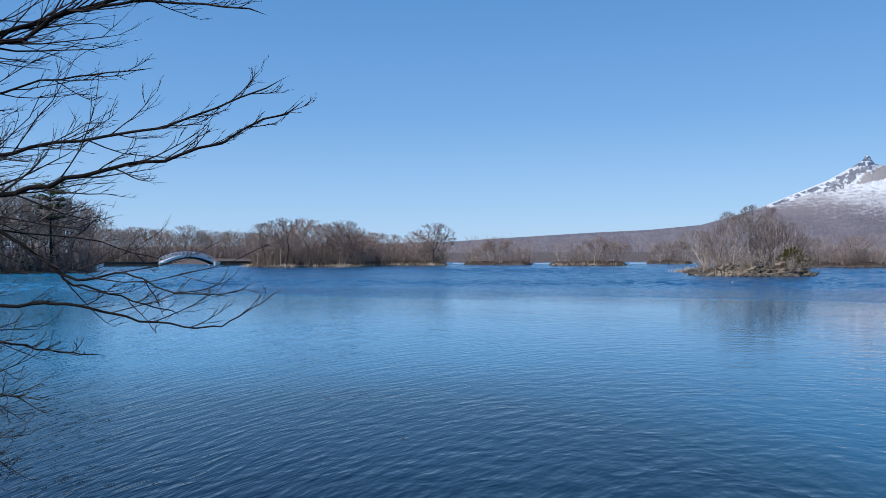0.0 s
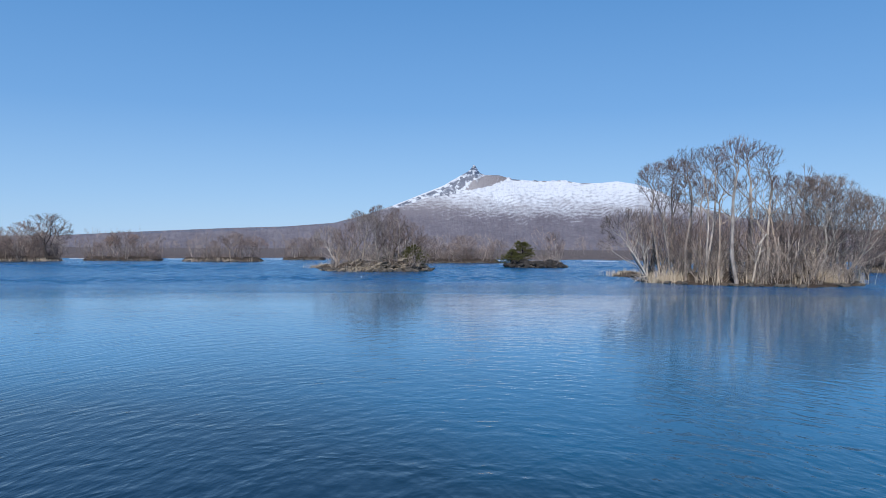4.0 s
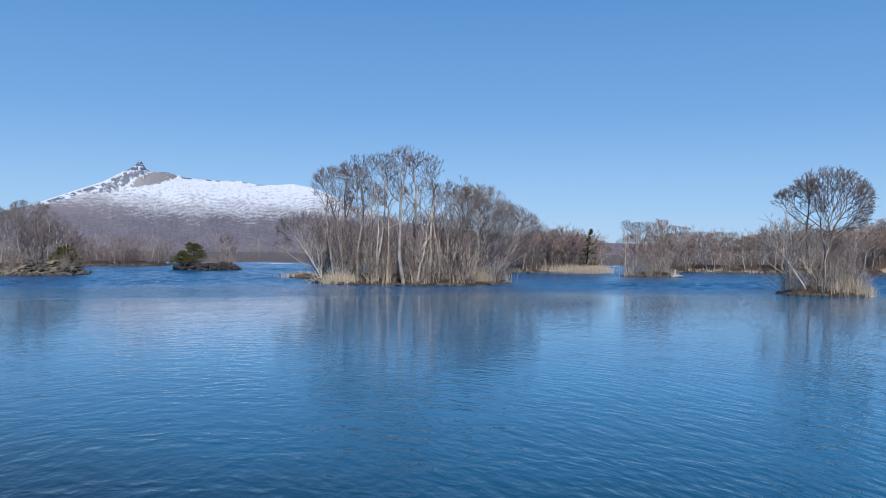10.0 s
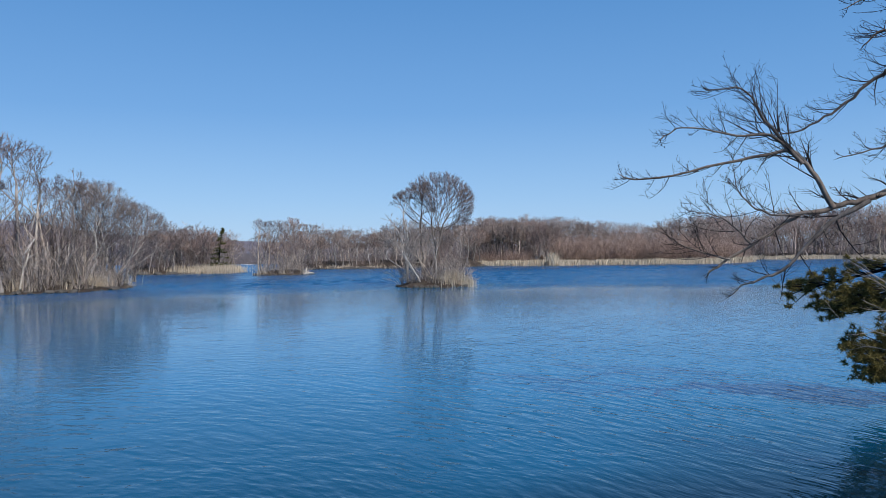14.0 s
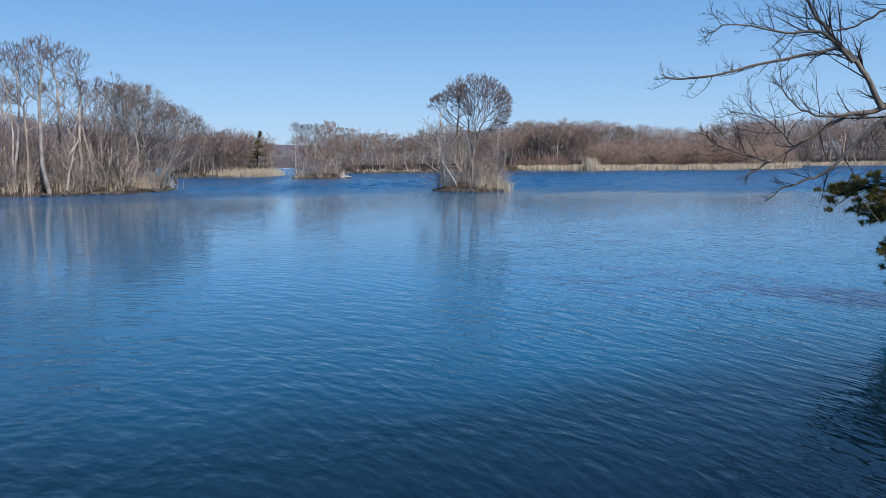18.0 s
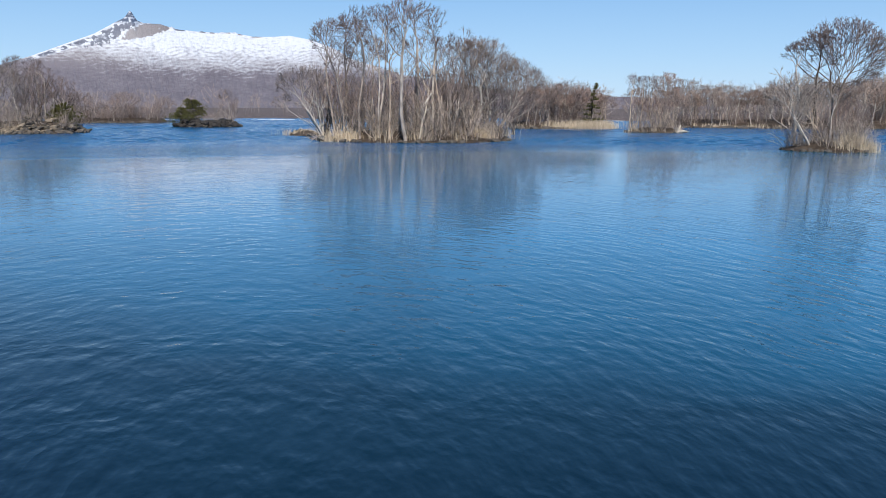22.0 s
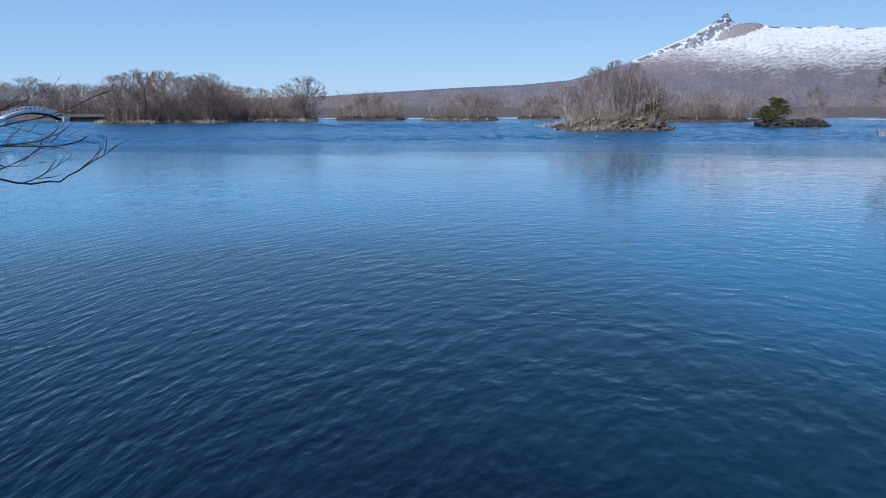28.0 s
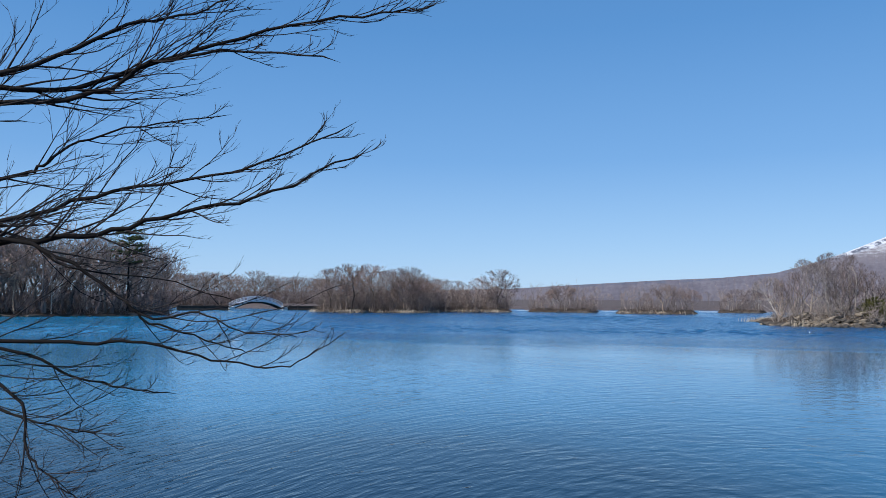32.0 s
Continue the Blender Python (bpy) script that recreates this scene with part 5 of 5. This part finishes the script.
part("deck", strip(-1.1, 1.1, -0.22, 0.0), PAINT, bridge)
# added bar under the deck, with the shade below the arch painted near-black
part("soffit", strip(-0.75, 0.9, -0.62, -0.24), DARK_WALL_SOFFIT, bridge, "underside bar of the arch, its shade painted near-black")
bm = bmesh.new()
box(bm, -0.05, -0.05, 0, 0.05, 0.05, 0.8, 0.008)
post_me = bpy.data.meshes.new("post")
bm.to_mesh(post_me)
bm.free()
post_me.materials.append(PAINT)
for y in (-1.04, 1.04):
    part("girder", strip(y - 0.09, y + 0.09, -0.34, 0.16), PAINT, bridge)
    part("handrail", strip(y - 0.05, y + 0.05, 0.76, 0.86), PAINT, bridge)
    for lift in (0.32, 0.54):
        part("rail", strip(y - 0.02, y + 0.02, lift, lift + 0.05), PAINT, bridge)
    for k in range(15):
        x = -HALF + 2 * HALF * k / 14
        part_mesh("post", post_me, bridge, m=Matrix.Translation((x, y, arch(x))))
for x0, x1 in ((-6.9, -5.6), (5.6, 6.9)):
    bm = bmesh.new()
    box(bm, x0, -1.5, -0.8, x1, 1.5, 0.62, 0.05)
    box(bm, x0 - 0.06, -1.6, 0.62, x1 + 0.06, 1.6, 0.78, 0.03)
    part("abutment", bm, CONCRETE, bridge, "white concrete abutment")
for az, half, d in ((-52.4, 5.2, 169.5), (-45.3, 4.2, 175.5)):
    cause = new("causeway")
    cause.matrix_basis = Matrix.Translation(polar(az, d)) @ Matrix.Rotation(radians(-az), 4, "Z")
    tagged(cause, "dark stone causeway wall leading to the footbridge", "causeway", kind="structure")
    bm = bmesh.new()
    box(bm, -half, -1.6, -0.8, half, 1.6, 0.75, 0.06)
    box(bm, -half, -1.75, 0.75, half, 1.75, 0.95, 0.05)
    part("wall", bm, DARK_WALL_SOFFIT, cause)

# last ice along the far waterline
for az0, az1, d in ((-29.4, -28.2, 197), (-23.2, -22.0, 195), (-16.4, -14.4, 200), (-1.6, 1.6, 192), (6.8, 9.9, 194), (33.2, 34.1, 190)):
    v = []
    for k in range(13):
        az = az0 + (az1 - az0) * k / 12
        w = 4.0 * math.sin(math.pi * (k + 0.4) / 12.8) + 0.6 * math.sin(az * 9)
        v += [polar(az, d + w, 0.06), polar(az, d - w, 0.06), polar(az, d - w, -0.05)]
    f = [q for k in range(12) for q in ((3 * k, 3 * k + 3, 3 * k + 4, 3 * k + 1), (3 * k + 1, 3 * k + 4, 3 * k + 5, 3 * k + 2))]
    tagged(new("ice_sheet", mesh_of("ice_sheet", v, f, ICE, False)), "thin white sheet of late ice on the lake", "ice", "late ice along the far shore")

# ---- small things on the water and islands ----
buoy = new("buoy")
buoy.matrix_basis = Matrix.Translation(polar(-9.3, 66.5))
tagged(buoy, "small white float on the water", "buoy")
bm = bmesh.new()
bmesh.ops.create_uvsphere(bm, u_segments=12, v_segments=8, radius=0.07)
part("float", bm, BUOY, buoy)
bm = bmesh.new()
bmesh.ops.create_cone(bm, segments=8, radius1=0.02, radius2=0.012, depth=0.08, cap_ends=True, matrix=Matrix.Translation((0, 0, 0.1)))
part("stem", bm, BUOY, buoy)
stake = Tubes()
stake.add([polar(58.25, 116, -0.5), polar(58.25, 116, 0.6), polar(58.27, 116, 1.25)], [0.05, 0.05, 0.04], 6)
tagged(new("stake", stake.mesh("stake", DEADWOOD)), "thin pale stake standing in the shallows", "stake")
snag = Tubes()
snag.add([polar(19.05, 58.4, 0.3), polar(19.25, 58.5, 1.6), polar(19.5, 58.7, 2.4), polar(19.7, 58.9, 3.5)], [0.09, 0.08, 0.065, 0.03], 6)
tagged(new("dead_trunk", snag.mesh("dead_trunk", DEADWOOD)), "bleached broken dead trunk leaning among the trees", "dead tree")
stump = Tubes()
stump.add([polar(37.9, 89.9, -0.1), polar(37.9, 89.9, 0.5), polar(38.0, 90, 1.0)], [0.2, 0.15, 0.1], 7)
stump.add([polar(37.8, 89.8, 0.1), polar(38.2, 89.5, 0.25), polar(38.6, 89.6, 0.2)], [0.16, 0.13, 0.06], 6)
tagged(new("stump", stump.mesh("stump", DEADWOOD)), "bleached driftwood stump on the islet's edge", "stump")
fallen = Tubes()
r2 = random.Random(3)
for a in range(5):
    grow(fallen, fallen, r2, stem(r2, polar(11.9, 60.6, 0.5), (polar(10.6 + 0.2 * a, 59 + a * 0.6, 0.4) - polar(11.9, 60.6, 0.5)).normalized(), 1.8, 4, 0.15, -0.02), 0.04, 1.8, 1, (0, 5, 4), ((0, 1), (0.4, 0.9), (0.4, 0.9)), (0, 0, 0.05))
tagged(new("fallen_branch", fallen.mesh("fallen_branch", BARK_GREY)), "fallen grey branches trailing over the water", "branch")

# ---- the near tree whose boughs hang over the water ----


def bough(points, steps=5):
    """A smooth line through bearings, angles above eye level and distances."""
    c = [ray_place(*q) for q in points]
    c = [c[0] * 2 - c[1]] + c + [c[-1] * 2 - c[-2]]
    out = []
    for a, b, d, e in zip(c, c[1:], c[2:], c[3:]):
        for k in range(steps):
            t = k / steps
            out.append(0.5 * ((2 * b) + (d - a) * t + (2 * a - 5 * b + 4 * d - e) * t * t + (3 * b - a - 3 * d + e) * t ** 3))
    return out + [c[-2]]


def overhang_tree(label, trunk_line, trunk_r, boughs, bark, twig, seed, kids, reach, thin, lift, fan, stout=1.0):
    rng = random.Random(seed)
    thing = new("bare_tree")
    tagged(thing, label, "tree")
    t = Tubes()
    t.add(trunk_line, [trunk_r * (1 - 0.6 * i / (len(trunk_line) - 1)) for i in range(len(trunk_line))], 10)
    part_mesh("trunk", t.mesh("trunk", bark), thing)
    for r0, share, pts in boughs:
        r0 *= stout
        line = bough(pts)
        for p in line[1:]:
            p += Vector((rng.gauss(0, 1), rng.gauss(0, 1), rng.gauss(0, 1))) * min(r0 * 0.35, 0.012)
        wood, twigs = Tubes(), Tubes()
        n = len(line)
        wood.add(line, [max(r0 * (1 - 0.85 * (i / (n - 1)) ** 0.8), thin) for i in range(n)], 7)
        count = int(kids[0] * share)
        for k in range(count):
            u = 0.10 + 0.86 * (k + rng.random()) / count
            p, d = along(line, u)
            L = reach * rng.uniform(0.45, 1.25) * (1.12 - 0.88 * u)
            r = max(r0 * (1 - 0.85 * u ** 0.8) * 0.45, thin)
            nd = aside(d, rng.uniform(*fan), rng)
            grow(wood, twigs, rng, stem(rng, p, nd, L, 5, 0.12, lift), r, L, 2, (0, 0, kids[1], kids[2]), ((0, 1), (0, 1), fan, fan), (0, 0, lift, lift), thin=thin, first=0.2)
        b = part_mesh("bough", wood.mesh("bough", bark), thing)
        tagged(part_mesh("twig_spray", twigs.mesh("twig_spray", twig), b, "fine bare twigs"), kind="stuff")
    return thing


TL = (-97, 6.6)
overhang_tree("dark bare tree on the bank with long drooping boughs", [polar(TL[0], TL[1], z) for z in (-0.1, 1.0, 2.2, 3.4, 4.6, 6.0)], 0.16, (
    (0.026, 1.3, ((-96, 6, 6.5), (-74, 2.6, 4.9), (-65.2, 3.4, 4.5), (-60.3, 4.2, 4.3), (-54.8, 5.8, 4.1), (-48.6, 7.6, 3.9), (-41.2, 11.2, 3.8))),
    (0.022, 1.4, ((-96, 8, 6.5), (-74, 3.6, 5.0), (-65.3, 4.8, 4.6), (-59.3, 7.1, 4.4), (-51.0, 9.0, 4.1), (-42.3, 12.9, 3.9))),
    (0.024, 1.2, ((-96, 16, 6.5), (-74, 12, 5.0), (-65.6, 12.3, 4.6), (-60.6, 13.5, 4.4), (-57.0, 16.0, 4.2), (-51.3, 17.3, 4.0), (-43.8, 17.1, 3.8))),
    (0.022, 1.0, ((-96, 18, 6.5), (-74, 13, 4.9), (-65.7, 14.3, 4.5), (-59.7, 17.7, 4.3), (-55.3, 19.2, 4.2), (-50.6, 21.2, 4.0))),
    (0.018, 1.2, ((-74, 12.6, 5.0), (-63, 13.4, 4.5), (-57.8, 15.5, 4.3), (-49.3, 18.9, 4.0), (-40.9, 20.6, 3.8), (-37.6, 20.9, 3.7))),
    (0.016, 0.7, ((-96, 10, 6.5), (-74, 6, 5.0), (-65.4, 7.6, 4.7), (-63.5, 8.5, 4.6), (-61.5, 10.2, 4.5), (-56.5, 12.0, 4.3), (-51.5, 12.9, 4.2))),
    (0.016, 0.45, ((-96, 5, 6.5), (-74, 4.6, 4.9), (-65.2, 3.4, 4.4), (-61.6, 2.0, 4.2), (-58.7, -0.1, 4.1), (-56.7, -1.8, 4.0), (-53.8, -2.8, 3.9), (-49.9, -4.2, 3.8))),
    (0.015, 0.40, ((-96, -1, 6.5), (-74, -2.4, 4.9), (-65.0, -3.0, 4.4), (-60.0, -3.2, 4.2), (-56.4, -3.3, 4.0), (-52.6, -4.4, 3.9), (-47.9, -5.1, 3.8), (-44.9, -3.7, 3.7))),
    (0.015, 0.35, ((-96, -1.5, 6.5), (-74, -2.2, 5.0), (-65.0, -3.6, 4.6), (-61.6, -5.3, 4.5), (-58.1, -6.2, 4.4), (-54.7, -6.8, 4.3))),
    (0.014, 0.85, ((-96, -3, 6.5), (-72, -3.4, 4.9), (-64.9, -6.3, 4.4), (-63.8, -9.9, 4.2), (-62.7, -11.4, 4.1), (-61.0, -13.0, 4.0))),
    (0.012, 0.79, ((-96, -4, 6.5), (-72, -5, 4.9), (-64.9, -7.5, 4.5), (-61.5, -8.8, 4.3), (-59.6, -9.2, 4.2))),
    (0.012, 0.35, ((-96, 5, 6.5), (-74, 4.6, 4.9), (-65.3, 3.9, 4.6), (-61.9, 1.8, 4.5), (-56.2, 1.1, 4.3), (-50.8, -0.4, 4.2))),
    (0.009, 0.25, ((-58.7, -0.1, 4.1), (-56.5, -1.6, 4.0), (-53.5, -1.2, 3.9), (-50.8, -2.5, 3.8), (-47.6, -2.9, 3.7)))),
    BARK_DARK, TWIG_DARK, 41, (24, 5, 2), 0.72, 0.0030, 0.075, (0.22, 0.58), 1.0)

TR = (93, 13.2)
overhang_tree("grey bare tree leaning out over the shallows", [polar(TR[0], TR[1], z) for z in (-0.2, 1.2, 2.6, 4.0, 5.6)], 0.22, (
    (0.07, 0.8, ((93, 7.5, 13.2), (86, 6.0, 12.6), (79.7, 4.1, 12.2), (77.5, 3.3, 12.0), (75.4, 2.8, 11.9), (73.0, 2.2, 11.8), (70.4, 0.4, 11.7), (68.1, -1.1, 11.6), (67.1, -1.9, 11.6))),
    (0.042, 0.6, ((77.5, 3.2, 12.0), (74.7, 1.3, 11.9), (72.2, -1.4, 11.8), (70.0, -2.3, 11.8), (68.5, -3.4, 11.8))),
    (0.042, 1.1, ((75.4, 2.8, 11.9), (74.1, 5.4, 11.8), (72.7, 6.7, 11.7), (68.6, 6.1, 11.5), (63.1, 5.2, 11.3), (61.2, 5.9, 11.2))),
    (0.03, 0.9, ((72.9, 6.6, 11.7), (71.6, 7.9, 11.6), (69.4, 8.0, 11.5), (65.9, 8.8, 11.4), (63.9, 7.7, 11.3))),
    (0.03, 0.9, ((73.6, 5.8, 11.7), (71.3, 8.9, 11.6), (69.8, 11.1, 11.5), (66.9, 11.1, 11.4))),
    (0.05, 1.0, ((93, 14, 13.2), (84, 13, 12.6), (79.8, 11.7, 12.4), (78.3, 11.2, 12.3), (76.2, 9.6, 12.2), (74.1, 8.3, 12.1), (71.6, 7.7, 12.0))),
    (0.04, 0.7, ((93, 10, 13.2), (84, 8.4, 12.8), (79.8, 7.4, 12.6), (78.2, 6.6, 12.5), (75.3, 5.9, 12.4))),
    (0.022, 0.6, ((74.0, 2.5, 11.8), (71.5, 2.5, 11.6), (69.7, 3.8, 11.5), (69.2, 5.3, 11.4))),
    (0.018, 0.5, ((70.4, 0.4, 11.7), (68.4, 2.3, 11.5), (66.0, 3.0, 11.4))),
    (0.018, 0.5, ((68.9, -0.6, 11.6), (66.6, 0.1, 11.5), (64.6, 1.0, 11.4))),
    (0.05, 0.9, ((93, 16, 13.2), (85, 14, 12.8), (79.8, 13.5, 12.6), (78.3, 13.9, 12.5), (77.0, 12.8, 12.4))),
    (0.04, 0.8, ((93, 18, 13.2), (85, 15.5, 12.8), (79.9, 15.3, 12.6), (78.0, 16.0, 12.5), (75.8, 15.4, 12.4)))),
    BARK_NEAR, TWIG_DARK, 42, (28, 6, 2), 0.82, 0.0046, 0.085, (0.4, 1.05))

# ---- the near pine, dry shrub and boulders on the bank ----
near_pine = new("pine_tree")
tagged(near_pine, "low green pine bending over the water's edge", "tree")
t = Tubes()
t.add([polar(95, 14.0, z) for z in (-0.2, 0.8, 1.8, 2.8)], [0.14, 0.12, 0.09, 0.05], 8)
part_mesh("trunk", t.mesh("trunk", BARK_DARK), near_pine)
r2 = random.Random(8)
for pts in (((95.7, -1.5, 14), (86.7, -0.3, 13.6), (80.5, -0.8, 13.4), (77.7, -1.5, 13.3), (74.9, -2.3, 13.2), (73.8, -2.6, 13.2)),
            ((95.7, -2.5, 14), (86.7, -1.6, 13.4), (81.2, -2.0, 13.1), (78.2, -2.6, 13.0), (76.1, -3.2, 13.0)),
            ((95.7, -3, 14), (86.7, -2.6, 13.5), (81.2, -2.9, 13.2), (78.6, -3.3, 13.1), (76.4, -3.6, 13.1)),
            ((95.7, -4, 14), (86.7, -3.4, 13.7), (80.6, -3.6, 13.6), (77.7, -3.9, 13.5), (75.3, -3.9, 13.4)),
            ((95.7, -5, 14), (86.7, -5, 13.7), (80.7, -5.4, 13.5), (78.4, -6.2, 13.4), (76.9, -6.4, 13.3)),
            ((95.7, -5.5, 14), (86.7, -6.0, 13.7), (80.7, -6.5, 13.5), (78.8, -7.1, 13.4), (77.6, -7.2, 13.3)),
            ((95.7, -6, 14), (86.7, -7, 13.7), (80.7, -7.6, 13.5), (79.2, -8.2, 13.4), (78.2, -8.2, 13.3)),
            ((95.7, -0.9, 14), (88.7, -0.3, 13.8), (82.7, -0.9, 13.6), (79.3, -1.7, 13.5))):
    line = bough(pts)
    wood = Tubes()
    n = len(line)
    wood.add(line, [0.045 * (1 - 0.8 * i / (n - 1)) for i in range(n)], 6)
    places = []
    for k in range(46):
        u = 0.3 + 0.7 * (k + r2.random()) / 46
        p, d = along(line, min(0.99, u))
        nd = Vector((d.x, d.y, 0)).normalized()
        nd = (nd + Vector((-nd.y, nd.x, 0)) * r2.uniform(-1.2, 1.2) + Vector((0, 0, r2.uniform(-0.5, 0.35)))).normalized()
        sub = stem(r2, p, nd, r2.uniform(0.22, 0.55), 3, 0.14, 0.05)
        wood.add(sub, [0.012, 0.009, 0.006, 0.004], 4)
        for end in (sub[-1], sub[-2] + Vector((r2.gauss(0, 0.06), r2.gauss(0, 0.06), 0.03))):
            for _ in range(6):
                q = end + Vector((r2.gauss(0, 0.028), r2.gauss(0, 0.028), r2.gauss(0.01, 0.018)))
                places.append(Matrix.Translation(q) @ Euler((r2.uniform(-0.5, 0.5), r2.uniform(-0.5, 0.5), r2.uniform(0, 6.3))).to_matrix().to_4x4() @ Matrix.Scale(r2.uniform(0.06, 0.095), 4))
    b = part_mesh("branch", wood.mesh("branch", BARK_DARK), near_pine)
    tagged(part_mesh("foliage", tiled("foliage", TUFTS, places, NEEDLES, False), b, "yellow-green needle tufts"), kind="stuff")

shrub = new("shrub")
tagged(shrub, "leafless shrub of pale straight stems on the bank", "shrub")
base = polar(88, 9.0, 0.3)
for k, (az, el) in enumerate(((74.9, 0.3), (75.9, 1.8), (76.9, 0.7), (76.2, -1.0), (78.0, 2.2), (78.6, 0.0), (77.2, -3.4), (75.2, -4.4), (79.2, 1.2), (76.5, -6.0))):
    tip = ray_place(az, el, 8.6 + 0.1 * k)
    mid = base.lerp(tip, 0.5) + Vector((0, 0, 0.25))
    line = [base + Vector((0.05 * k, 0.03 * k, -0.3)), base.lerp(mid, 0.5), mid, mid.lerp(tip, 0.5) + Vector((0, 0, 0.06)), tip]
    wood = Tubes()
    grow(wood, wood, r2, line, 0.013, 2.0, 1, (0, 6, 3), ((0, 1), (0.3, 0.6), (0.3, 0.7)), (0, 0.05, 0.05, 0.05), thin=0.004, first=0.35, shrink=(0.5, 0.3, 0.4, 0.4))
    part_mesh("stem", wood.mesh("stem", TWIG_STRAW), shrub)

for az, d, s, turn in ((80.3, 6.45, 0.15, 0.4), (82.4, 6.5, 0.2, 2.0), (81.6, 6.05, 0.17, 4.0), (84.2, 6.2, 0.24, 1.0), (83.6, 6.9, 0.2, 3.0), (79.4, 5.9, 0.08, 5.0)):
    p = polar(az, d, 0.05)
    b = new("boulder", BOULDERS[int(turn) % 5])
    b.matrix_basis = Matrix.Translation(p) @ Euler((0.1 * turn, 0.2, turn)).to_matrix().to_4x4() @ Matrix.Diagonal((s * 1.25, s * 1.1, s * 1.2, 1))
    tagged(b, "angular tan boulder at the water's edge", "boulder", "boulders on the bank")
